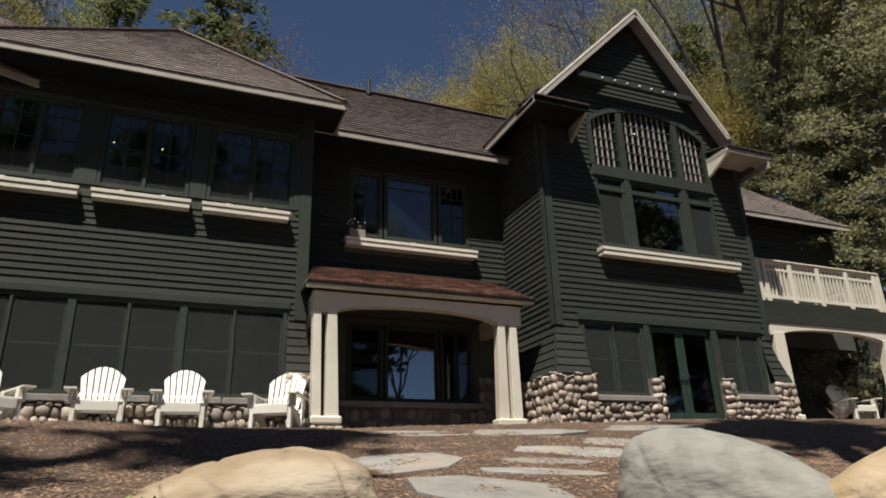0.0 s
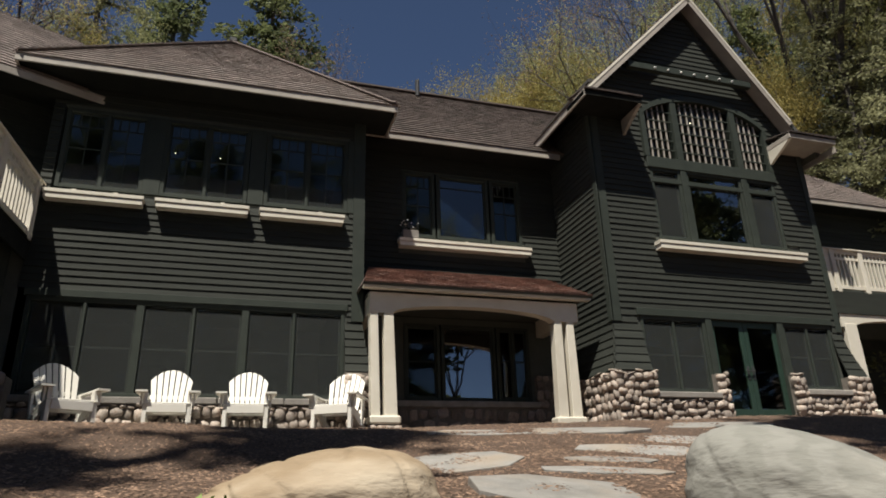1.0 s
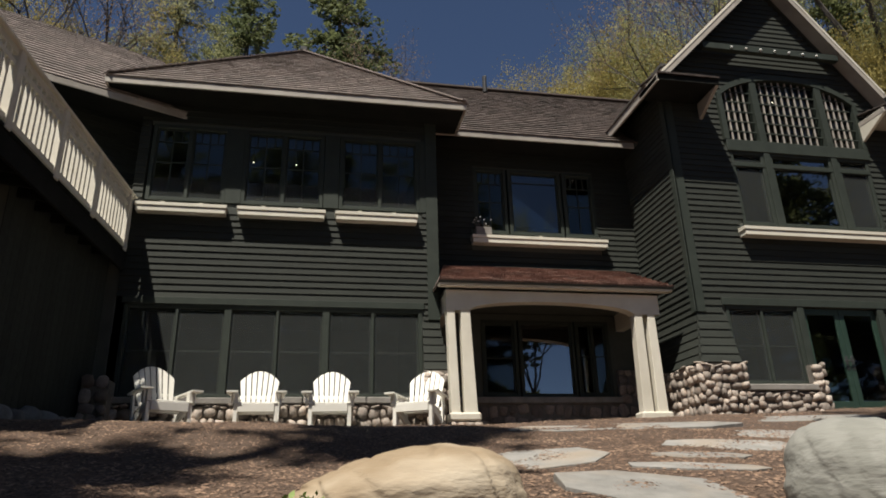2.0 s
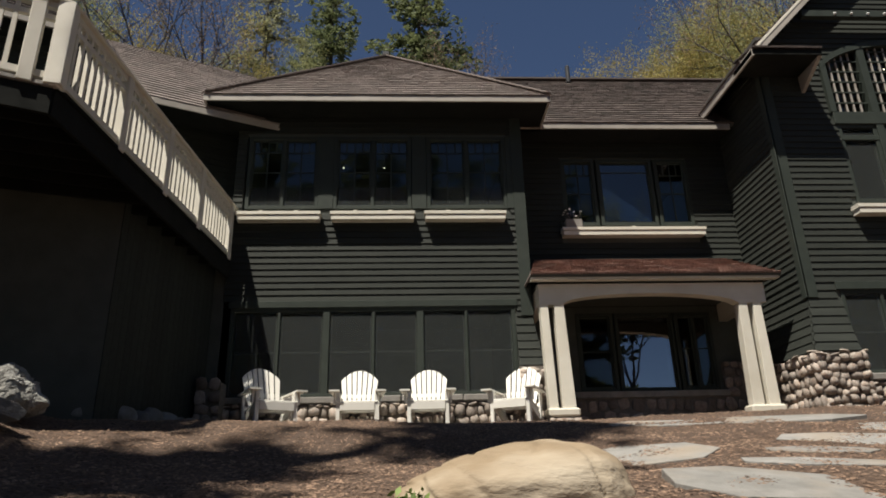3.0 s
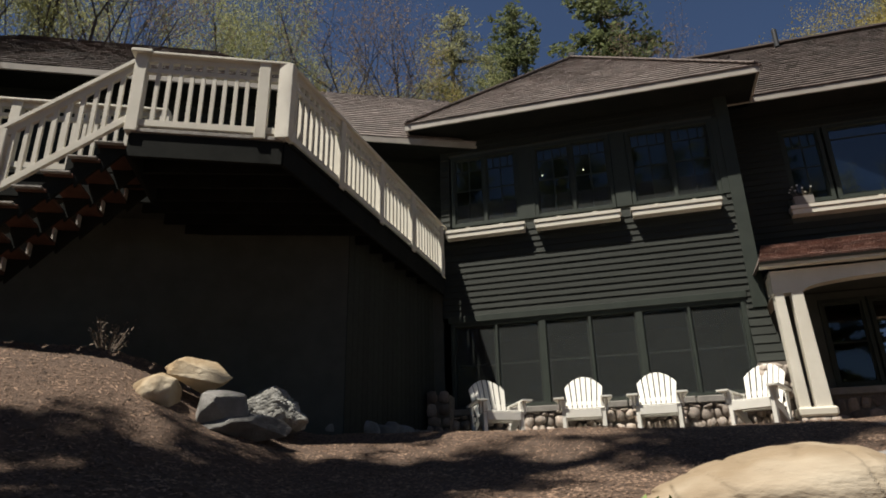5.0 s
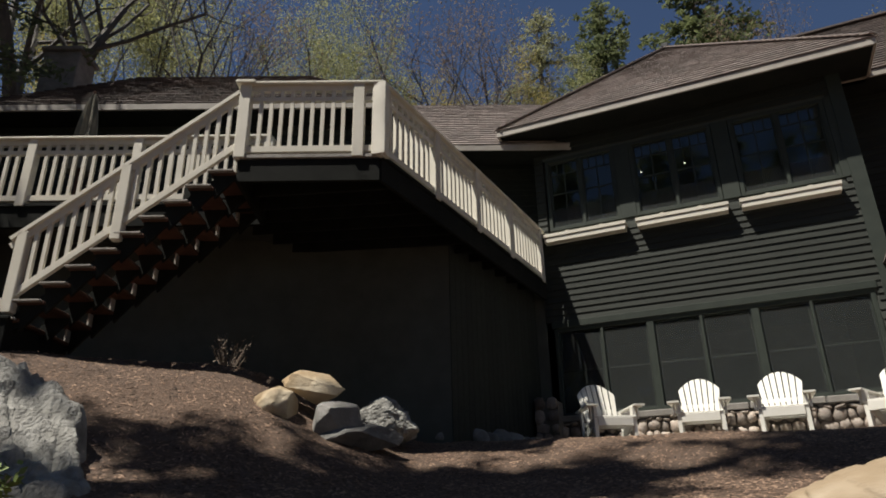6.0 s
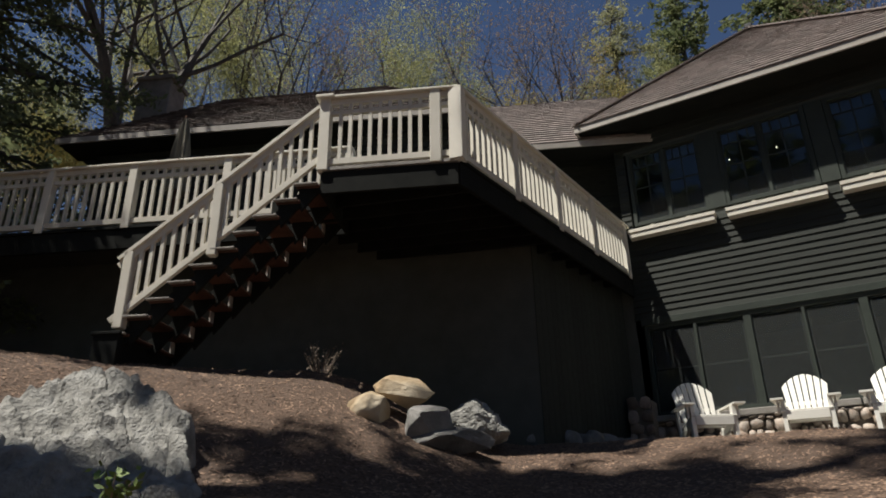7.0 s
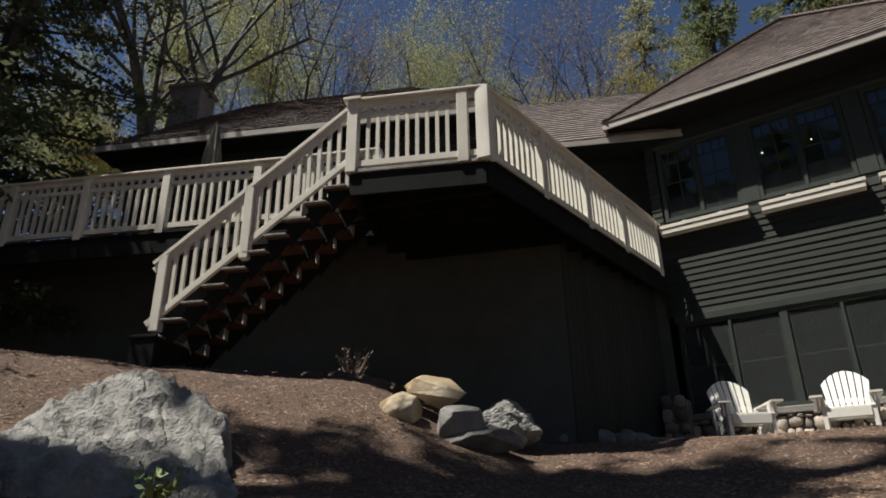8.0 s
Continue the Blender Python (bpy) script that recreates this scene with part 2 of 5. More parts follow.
def clapboards(parent, m, x0, x1, z0, z1, step=0.125, holes=(), flare=None, skew=None):
    """Courses of lapped boards; holes are (x0, x1, z0, z1); flare(z) pushes a course outwards; skew(z, side) moves its ends."""
    z, rows = z0, max(1, round((z1 - z0) / step))
    step = (z1 - z0) / rows
    for r in range(rows):
        zb = z0 + r * step
        spans = [(x0, x1)]
        for hx0, hx1, hz0, hz1 in holes:
            if hz0 - step * 0.4 < zb + step / 2 < hz1 + step * 0.4:
                cut = []
                for a, b in spans:
                    if hx0 > a:
                        cut.append((a, min(b, hx0)))
                    if hx1 < b:
                        cut.append((max(a, hx1), b))
                spans = [(a, b) for a, b in cut if b - a > 0.02]
        o0 = flare(zb) if flare else 0.0
        o1 = flare(zb + step) if flare else 0.0
        for a, b in spans:
            if skew:
                a, b = a - skew(zb, 0) * (a == x0), b + skew(zb, 1) * (b == x1)
            bm = bmesh.new()
            j = random.uniform(-0.002, 0.002)
            prism(bm, [(-0.034 - o0 + j, zb), (0.0 - o0, zb - 0.004), (0.0 - o1, zb + step + 0.01), (-0.011 - o1 + j, zb + step + 0.01)], a, b, m)
            part("siding_board", bm, M_SIDING, parent)


def wall_slab(name, m, x0, x1, z0, z1, thick=0.18, holes=(), label="", material=None):
    """A wall with openings through it: slabs left between the holes, in one mesh."""
    bm = bmesh.new()
    xs = sorted({x0, x1, *[min(max(h, x0), x1) for a in holes for h in a[:2]]})
    zs = sorted({z0, z1, *[min(max(h, z0), z1) for a in holes for h in a[2:]]})
    for a, b in zip(xs, xs[1:]):
        for c, d in zip(zs, zs[1:]):
            cx, cz = (a + b) / 2, (c + d) / 2
            if not any(h[0] < cx < h[1] and h[2] < cz < h[3] for h in holes):
                box(bm, a, b, 0.0, thick, c, d, m)
    bmesh.ops.remove_doubles(bm, verts=bm.verts, dist=0.0005)
    return tagged(link(name, bm, material or M_DARK), label or "dark green clapboard house wall", "wall", kind="structure")


WIN = [0]


def window(m, x0, x1, z0, z1, lights, label, muntins=None, frame_w=0.07, inset=0.05, material=None, glass=None, screen=None):
    """A window in a wall frame m: outer frame, mullions at the given x (with widths), panes and muntin bars, each its own part."""
    WIN[0] += 1
    material = material or M_TRIM
    w = thing(f"window_{WIN[0]}", label, "window", kind="structure")
    for nm, a in (("window_frame", (x0, x0 + frame_w, z0, z1)), ("window_frame", (x1 - frame_w, x1, z0, z1)),
                  ("window_frame", (x0 + frame_w, x1 - frame_w, z1 - frame_w, z1)), ("window_frame", (x0 + frame_w, x1 - frame_w, z0, z0 + frame_w))):
        part(nm, bbox(a[0], a[1], -0.02, 0.12, a[2], a[3], m, bevel=0.004), material, w)
    edges = [x0 + frame_w]
    for c, mw in lights:
        part("mullion", bbox(c - mw / 2, c + mw / 2, -0.016, 0.11, z0 + frame_w, z1 - frame_w, m, bevel=0.004), material, w)
        edges += [c - mw / 2, c + mw / 2]
    edges.append(x1 - frame_w)
    for i in range(0, len(edges), 2):
        a, b = edges[i], edges[i + 1]
        c, d = z0 + frame_w, z1 - frame_w
        s = 0.035
        sash = bmesh.new()
        for q in ((a, a + s, c, d), (b - s, b, c, d), (a + s, b - s, c, c + s), (a + s, b - s, d - s, d)):
            box(sash, q[0], q[1], 0.03, 0.075, q[2], q[3], m)
        part("sash", sash, material, w)
        pane = part("pane", bbox(a + s, b - s, 0.05, 0.056, c + s, d - s, m), glass or M_GLASS, w)
        pane.visible_shadow = False
        if screen:
            part("insect_screen", bbox(a + 0.01, b - 0.01, 0.012, 0.015, c, min(d, screen), m), M_SCREEN, w, "grey insect screen")
        for kind, v in (muntins or ()):
            if kind == "h":
                part("muntin", bbox(a + s, b - s, 0.036, 0.066, v - 0.011, v + 0.011, m), material, w)
            else:
                n, zb, zt = v
                for k in range(1, n):
                    xx = a + (b - a) * k / n
                    part("muntin", bbox(xx - 0.011, xx + 0.011, 0.038, 0.064, max(zb, c), min(zt, d), m), material, w)
    return w


def shingles(bm, p00, p10, p11, p01, expo=0.18, width=0.17, thick=0.037):
    """Lapped shingles on the quad eave-left, eave-right, ridge-right, ridge-left; a ridge may be a point."""
    p00, p10, p11, p01 = map(Vector, (p00, p10, p11, p01))
    nrm = (p10 - p00).cross(p01 - p00 if (p01 - p00).length > 0.01 else p11 - p00).normalized()
    if nrm.z < 0:
        nrm = -nrm
    rows = max(1, int(((p01 + p11) / 2 - (p00 + p10) / 2).length / expo))
    made = []
    for r in range(rows):
        a0, a1 = r / rows, min(1.0, (r + 1.25) / rows)
        l0, r0 = p00.lerp(p01, a0), p10.lerp(p11, a0)
        l1, r1 = p00.lerp(p01, a1), p10.lerp(p11, a1)
        n = max(1, int((r0 - l0).length / width))
        cuts = [0.0] + sorted(min(max((k + random.uniform(-0.3, 0.3)) / n, 0.01), 0.99) for k in range(1, n)) + [1.0]
        for s, t in zip(cuts, cuts[1:]):
            lift = nrm * (thick * random.uniform(0.92, 1.08))
            droop = (l0 - l1).normalized() * random.uniform(-0.002, 0.004) if (l0 - l1).length > 1e-4 else Vector()
            g = 0.002
            b0, b1 = l0.lerp(r0, s) + (r0 - l0).normalized() * g + droop, l0.lerp(r0, t) - (r0 - l0).normalized() * g + droop
            c0, c1 = l1.lerp(r1, s), l1.lerp(r1, t)
            made.append(((b0 + lift), (b1 + lift), (c1 + nrm * 0.004), (c0 + nrm * 0.004), b0, b1))
    return made


def shingle_mesh(name, quads, material, parent, label=""):
    verts, faces = [], []
    for q in quads:
        k = len(verts)
        verts += [tuple(v) for v in q]
        faces += [(k, k + 1, k + 2, k + 3), (k + 4, k + 5, k + 1, k), (k + 5, k + 2, k + 1), (k + 4, k, k + 3)]
    me = bpy.data.meshes.new(name)
    me.from_pydata(verts, [], faces)
    me.materials.append(material)
    ob = new(name, me)
    ob.parent = parent
    return tagged(ob, label, kind="stuff")


def slab_quad(bm, pts, thick):
    """A roof deck: the quad and its copy below."""
    pts = [Vector(p) for p in pts]
    nrm = (pts[1] - pts[0]).cross(pts[2] - pts[0]).normalized()
    if nrm.z < 0:
        nrm = -nrm
    top = [bm.verts.new(p - nrm * 0.004) for p in pts]
    bot = [bm.verts.new(p - nrm * thick) for p in pts]
    n = len(pts)
    bm.faces.new(top)
    bm.faces.new(bot[::-1])
    for i in range(n):
        bm.faces.new((top[i], bot[i], bot[(i + 1) % n], top[(i + 1) % n]))


def roof(name, planes, label, material=None, expo=0.18):
    """planes: (eave-left, eave-right, ridge-right, ridge-left)."""
    r = thing(name, label, "roof", kind="structure")
    bm = bmesh.new()
    quads = []
    for p in planes:
        pts = [q for i, q in enumerate(p) if i == 0 or (Vector(q) - Vector(p[i - 1])).length > 0.01]
        slab_quad(bm, pts, 0.07)
        quads += shingles(None, *p, expo=expo)
    part("roof_deck", bm, M_DARK, r)
    shingle_mesh("shingles", quads, material or M_SHINGLE, r, "lapped cedar shingles")
    return r


def fascia(parent, p, q, h=0.125, w=0.04, material=None, drop=None):
    p, q = Vector(p), Vector(q)
    d = Vector((0, 0, h / 2 if drop is None else drop))
    part("fascia_board", along(p - d, q - d, w, h), material or M_FASCIA, parent)


def stone_meshes(n, material, seed, flat=0.6):
    rnd = random.Random(seed)
    out = []
    for k in range(n):
        bm = bmesh.new()
        bmesh.ops.create_cube(bm, size=2)
        bmesh.ops.subdivide_edges(bm, edges=bm.edges[:], cuts=1, use_grid_fill=True)
        for v in bm.verts:
            c = v.co.normalized()
            c = c.lerp(v.co * 0.62, 0.28 if flat < 1 else 0.62)
            v.co = c * rnd.uniform(0.86, 1.1)
        me = bpy.data.meshes.new("cobble")
        bm.to_mesh(me)
        bm.free()
        for p in me.polygons:
            p.use_smooth = True
        me.materials.append(material)
        out.append(me)
    return out


COBBLES = stone_meshes(8, M_STONE, 3)
FIELD = stone_meshes(6, M_STONE_P, 5, flat=1.0)


def cobble_wall(parent, m, x0, x1, z0, z1, size=0.17, proud=0.07, meshes=None, top=None, name="cobble", seed=1):
    """Rows of rounded stones set into a wall face; top(x) may lower the upper edge."""
    rnd = random.Random(seed)
    z = z0
    while z < z1 - 0.03:
        h = min(size * rnd.uniform(0.65, 1.15), z1 - z)
        x = x0 + rnd.uniform(-0.05, 0)
        while x < x1 - 0.02:
            w = min(size * rnd.uniform(0.6, 1.4), x1 - x + 0.03)
            hh = h * rnd.uniform(0.85, 1.25)
            if (not top or z + h * 0.6 < top(x + w / 2)) and w > 0.04:
                mm = m @ pose(x + w / 2, -0.01, z + h / 2 + rnd.uniform(-0.035, 0.035), rnd.uniform(-12, 12), rnd.uniform(-20, 20), rnd.uniform(-10, 10))
                piece(name, rnd.choice(meshes or COBBLES), parent, mm @ Matrix.Diagonal((w / 2 * 1.14, proud * rnd.uniform(0.8, 1.4), hh / 2 * 1.15, 1)))
            x += w
        z += h * 0.93


def rock(name, at, size, material, label, seed, rough=0.25, cuts=4, turn=0.0, sharp=0.0, category="boulder", facets=0, tilt=0.0, cut=0.72):
    """A boulder: a ball shaped by noise; facets cuts it by planes, sharp breaks it into ledges, tilt raises one side."""
    rnd = random.Random(seed * 7 + 1)
    cutters = [(Vector((rnd.gauss(0, 1), rnd.gauss(0, 1), rnd.gauss(0, 0.8))).normalized(), rnd.uniform(cut, 1.0)) for _ in range(facets)]
    bm = bmesh.new()
    bmesh.ops.create_icosphere(bm, subdivisions=cuts, radius=1.0)
    off = Vector((seed * 13.7, seed * 5.1, seed * 2.3))
    for v in bm.verts:
        n = v.co.normalized()
        f = 1 + rough * noise.noise(n * 1.3 + off) + rough * 0.5 * noise.noise(n * 3.1 + off)
        for c, dist in cutters:
            k = n.dot(c)
            if k > 0.05:
                f = min(f, dist / k)
        if sharp:
            q = n * 2.2 + off
            f += sharp * (0.22 * noise.noise(q) + 0.16 * (round(noise.noise(q * 1.9) * 4) / 4) + 0.1 * noise.noise(q * 4.3) - 0.12 * abs(noise.noise(q * 2.6)) + 0.06 * noise.noise(q * 9) + 0.03 * noise.noise(q * 19))
        else:
            f += 0.012 * noise.noise(n * 9 + off)
        v.co = n * f
        v.co.x, v.co.y, v.co.z = v.co.x * size[0], v.co.y * size[1], v.co.z * size[2]
        v.co.z += tilt * v.co.x * (1 if v.co.z > 0 else 0.3)
    ob = link(name, bm, material, smooth=not sharp)
    ob.matrix_world = pose(*at, 0, 0, turn)
    return tagged(ob, label, category)


def polar(az, dist, z):
    return (-dist * math.sin(radians(az)), dist * math.cos(radians(az)), z)


# ---- ground ----
GROUND_D = [0.0, 2.5, 4.0, 5.0, 6.0, 7.0, 8.0, 9.0, 10.0, 10.7, 11.3, 14.0]
GROUND_Z = [-1.45, -0.62, -0.2, 0.03, 0.18, 0.38, 0.60, 0.78, 0.94, 1.0, 1.0, 1.0]

BANK_R = [0.0, 2.5, 4.0, 5.0, 6.0, 7.0, 8.0, 8.8, 10.0, 16.0]
BANK_Z = [-1.45, -0.7, -0.2, 0.1, 0.45, 0.98, 1.52, 1.82, 1.9, 2.2]


def ground_z(x, y):
    d = math.hypot(x * (0.45 if x > 0 else 0.97), max(y, 0.0))
    z = float(np.interp(d, GROUND_D, GROUND_Z))
    if y < 0:
        z = min(z, -1.45 + 0.25 * abs(x) * 0.45) + 0.12 * y
        z = max(z, -4.5)
    z += 0.13 * math.exp(-((d - 8.8) / 1.1) ** 2) * min(1, max(0, (1.5 - x) / 2))
    z += 0.026 * max(x - 1, 0) * min(1, max(0, (y - 7) / 4))
    # the bank under the stairs
    r, az = math.hypot(x, y), math.degrees(math.atan2(-x, y))
    k = min(1, max(0, (az - 25) / 18)) * min(1, max(0, (118 - az) / 20))
    k = k * k * (3 - 2 * k)
    bank = float(np.interp(r, BANK_R, BANK_Z))
    if y > 8.5:
        k *= max(0, 1 - (y - 8.5) / 2.0) if x > -6 else 1
    z = z + (bank - z) * k
    # the hillside behind the house
    hill = max(0, y - 20 + 0.2 * x * (x < 0))
    z += 0.42 * hill if hill < 60 else 25.2
    z += 0.06 * noise.noise(Vector((x * 0.5, y * 0.5, 3))) + 0.025 * noise.noise(Vector((x * 1.7, y * 1.7, 1)))
    if y > 10.7 and -4 < x < 18 and y < 16:
        z = 1.0 + 0.026 * max(x - 1, 0)
    return z


def make_ground():
    xs = sorted({*np.arange(-12, 18.01, 0.15).round(3), *np.arange(-60, 61, 4.0), -2500.0, -800.0, -250.0, 250.0, 800.0, 2500.0})
    ys = sorted({*np.arange(-1, 13.01, 0.15).round(3), *np.arange(-60, 101, 4.0), -2500.0, -800.0, -250.0, 250.0, 800.0, 2500.0})
    verts = [(x, y, ground_z(x, y)) for y in ys for x in xs]
    n = len(xs)
    faces = [(j * n + i, j * n + i + 1, (j + 1) * n + i + 1, (j + 1) * n + i) for j in range(len(ys) - 1) for i in range(n - 1)]
    me = bpy.data.meshes.new("ground")
    me.from_pydata(verts, [], faces)
    for p in me.polygons:
        p.use_smooth = True
    me.materials.append(M_MULCH)
    tagged(new("ground", me), "brown pine needle mulch on sloping ground", "ground", kind="structure")


make_ground()

# ---- the house: frames of the walls ----
FA, FB, FC = facing(0, 12.0, 0), facing(0, 13.0, 0), facing(0.15, 11.1, 0)
FCS = facing(6.93, 13.0, -90)
FASIDE = facing(2.27, 12.0, 90)
FF = facing(-3.3, 12.72, 25.15)
FW = facing(-8.44, 8.48, 25.15)
FU = facing(-3.95, 9.0, 25.15)
TZ = 1.0


def flare(z, z0=3.02, z1=2.1, out=0.17):
    return out * min(1.0, max(0.0, (z0 - z) / (z0 - z1))) ** 1.5


# left block
low_a, up_a = (-3.16, 1.95, 1.62, 3.22), (-3.12, 1.98, 5.14, 6.72)
wall_slab("wall_a_foot", FA, -3.9, -3.3, 0.6, 4.1)
wa = wall_slab("wall_a_front", FA, -3.3, 2.27, 0.6, 7.3, holes=(low_a, up_a))
clapboards(wa, FA, -3.3, 2.06, 3.34, 7.28, holes=(up_a,))
clapboards(wa, FA, 1.95, 2.27, 2.1, 3.02, step=0.153, flare=flare, skew=lambda z, s: flare(z) * 0.8 if s else 0)
clapboards(wa, FA, 1.98, 2.06, 3.02, 3.34)
part("corner_board", bbox(2.06, 2.285, -0.045, 0.02, 3.03, 7.26, FA, bevel=0.004), M_TRIM, wa)
part("head_trim", bbox(-3.2, 1.99, -0.05, 0.0, 3.22, 3.34, FA, bevel=0.004), M_TRIM, wa)
was = wall_slab("wall_a_side", facing(2.27, 12.0, 90) @ pose(0, 0, 0, 0, 0, 0), 0.0, 1.0, 0.6, 7.3, thick=-0.0 + 0.18)
window(FA, -3.16, 1.95, 1.62, 3.22, [(-2.30, 0.045), (-1.46, 0.12), (-0.62, 0.045), (0.22, 0.12), (1.05, 0.045)],
       "band of tall windows in dark green frames", muntins=[("h", 2.42)], screen=9)
UPM = [("h", 6.38), ("v", (4, 6.38, 6.72)), ("h", 5.95), ("v", (2, 5.2, 6.38))]
for a, b in ((-3.08, -1.70), (-1.42, 0.08), (0.38, 1.94)):
    window(FA, a, b, 5.16, 6.72, [((a + b) / 2, 0.06)], "upper casement window with small top panes", muntins=UPM, screen=5.62)
for c in (-1.56, 0.23):
    part("window_post", bbox(c - 0.14, c + 0.14, -0.03, 0.1, 5.16, 6.72, FA, bevel=0.004), M_TRIM, wa)
part("window_post", bbox(1.94, 2.06, -0.036, 0.1, 5.16, 6.72, FA, bevel=0.004), M_TRIM, wa)


def ledge(m, x0, x1, z, depth=0.21, h=0.18, label="cream painted window ledge", clips=2):
    """A stepped cream ledge under a window."""
    t = thing("window_ledge", label, "window sill", "cream window ledges")
    bm = bmesh.new()
    prism(bm, [(-depth, z - h * 0.42), (-depth - 0.02, z - h * 0.36), (-depth - 0.02, z), (0.0, z + 0.01), (0.0, z - h * 0.42)], x0, x1, m)
    part("ledge_cap", bm, M_WHITE, t)
    bm = bmesh.new()
    prism(bm, [(-depth - 0.002, z - h), (-depth - 0.002, z - h * 0.5), (-depth + 0.03, z - h * 0.5), (-depth + 0.03, z - h * 0.42), (0.0, z - h * 0.42), (0.0, z - h)], x0 + 0.02, x1 - 0.02, m)
    part("ledge_apron", bm, M_WHITE, t)
    for k in range(clips):
        xx = x0 + (x1 - x0) * (k + 0.7) / (clips + 0.4)
        part("clip", bbox(xx - 0.035, xx + 0.035, -depth + 0.02, -depth + 0.06, z + 0.002, z + 0.035, m, bevel=0.005), M_WHITE, t)
    return t


for a, b in ((-3.18, -1.62), (-1.44, 0.14), (0.32, 1.87)):
    ledge(FA, a, b, 5.03, h=0.16)

# stone base of the left block
sb = thing("stone_base", "low base of rounded river cobbles below the windows", "stone wall", kind="structure")
part("mortar_core", bbox(-3.3, 1.95, -0.12, -0.001, 0.6, 1.52, FA), M_MORTAR, sb)
part("mortar_core", bbox(1.95, 2.46, -0.2, 0.2, 0.6, 2.08, FA), M_MORTAR, sb)
for k in range(5):
    x0 = -3.3 + k * 1.06
    part("ledge_stone", bbox(x0 + 0.01, min(x0 + 1.05, 1.96), -0.22, 0.0, 1.51, 1.615, FA @ pose(0, 0, random.uniform(-0.008, 0.008)), bevel=0.012), M_LEDGE, sb)

# centre block
up_b, low_b = (3.28, 6.05, 5.2, 6.75), (3.30, 6.02, 1.77, 3.32)
wb = wall_slab("wall_b_front", FB, 2.27, 6.93, 0.6, 7.3, holes=(up_b, low_b))
clapboards(wb, FB, 2.29, 6.91, 3.45, 7.28, holes=(up_b, (3.2, 6.1, 4.9, 5.2)))
window(FB, 3.28, 4.02, 5.2, 6.75, [], "upper sash window of three", muntins=UPM)
window(FB, 4.06, 5.28, 5.2, 6.75, [], "upper middle window reflecting sky", muntins=[("h", 6.45)], glass=M_GLASS_U)
window(FB, 5.32, 6.05, 5.2, 6.75, [], "upper sash window of three", muntins=UPM)
ledge(FB, 3.17, 6.17, 5.09, h=0.165, clips=1)
window(FB, 3.30, 4.05, 1.77, 3.32, [], "dark sash window under the portico", muntins=[("h", 2.55)])
window(FB, 4.08, 5.25, 1.77, 3.32, [], "picture window reflecting sky and cloud", glass=M_GLASS_M, frame_w=0.05)
window(FB, 5.28, 6.02, 1.77, 3.32, [(5.65, 0.05)], "dark paned sash window under the portico", muntins=[("h", 2.6)])
pb = thing("stone_base", "base of flat brown fieldstones under the portico window", "stone wall", kind="structure")
part("mortar_core", bbox(2.5, 6.7, -0.12, -0.001, 0.6, 1.64, FB), M_MORTAR, pb)
part("mortar_core", bbox(6.1, 6.7, -0.12, -0.001, 1.64, 2.3, FB), M_MORTAR, pb)
part("ledge_stone", bbox(2.5, 6.1, -0.2, 0.0, 1.64, 1.76, FB, bevel=0.012), M_LEDGE, pb)

# right block: front wall with gable
CX, CL, CR = 9.55, 6.78, 12.3
low_c = [(7.37, 8.85, 1.72, 3.2), (8.98, 10.62, 1.2, 3.2), (10.74, 12.02, 1.82, 3.2)]
up_c = (8.1, 11.36, 4.86, 6.5)
wc = wall_slab("wall_c_front", FC, CL, CR, 0.6, 6.62, holes=low_c + [up_c])


def arch_z(x, c=9.72, half=1.68, z0=7.55, rise=0.86):
    return z0 + rise * (math.sqrt(max(0.0, 1 - ((x - c) / (half * 1.06)) ** 2)) if abs(x - c) < half * 1.06 else 0)


def gable_top(x, peak=10.5):
    return peak - abs(x - CX) * 1.0


def gable_wall():
    """The gable's wall above the arched window, course by course, leaving the arch open."""
    g = thing("wall_c_gable", "dark green clapboard gable wall round an arched window", "wall", kind="structure")
    z = 6.62
    core = bmesh.new()
    while z < 10.6:
        l, r = max(CL, 9.55 - (10.74 - z) * 0.98), min(CR, 9.55 + (10.74 - z) * 0.79)
        if z < 7.3:
            l, r = CL, CR
        spans = [(l, r)]
        if z < 8.45:
            inside = [x for x in np.arange(8.0, 11.35, 0.02) if arch_z(x) > z + 0.06]
            if inside:
                spans = [(l, inside[0]), (inside[-1], r)]
        for a, b in spans:
            if b - a > 0.03:
                bm = bmesh.new()
                prism(bm, [(-0.034, z), (0, z - 0.004), (0, z + 0.135), (-0.011, z + 0.135)], a, b, FC)
                part("siding_board", bm, M_SIDING, g)
                box(core, a, b, 0.002, 0.18, z, z + 0.125, FC)
        z += 0.125
    part("sheathing", core, M_DARK, g)
    return g


gable_wall()
clapboards(wc, FC, CL + 0.16, CR - 0.12, 3.34, 6.62, holes=(up_c, (8.0, 11.7, 4.6, 4.9)))
cflare = lambda z: flare(z, 3.05, 2.1, 0.2)
clapboards(wc, FC, CL, 7.37, 2.1, 3.05, step=0.158, flare=cflare, skew=lambda z, s: 0 if s else cflare(z))
clapboards(wc, FC, 12.02, CR, 2.1, 3.05, step=0.158, flare=cflare, skew=lambda z, s: cflare(z) if s else 0)
clapboards(wc, FC, CL + 0.16, 7.3, 3.05, 3.34)
clapboards(wc, FC, 12.06, CR - 0.12, 3.05, 3.34)
part("corner_board", bbox(CL - 0.03, CL + 0.17, -0.045, 0.02, 3.06, 7.6, FC, bevel=0.004), M_TRIM, wc)
part("corner_board", bbox(CR - 0.13, CR + 0.02, -0.045, 0.02, 3.06, 7.6, FC, bevel=0.004), M_TRIM, wc)
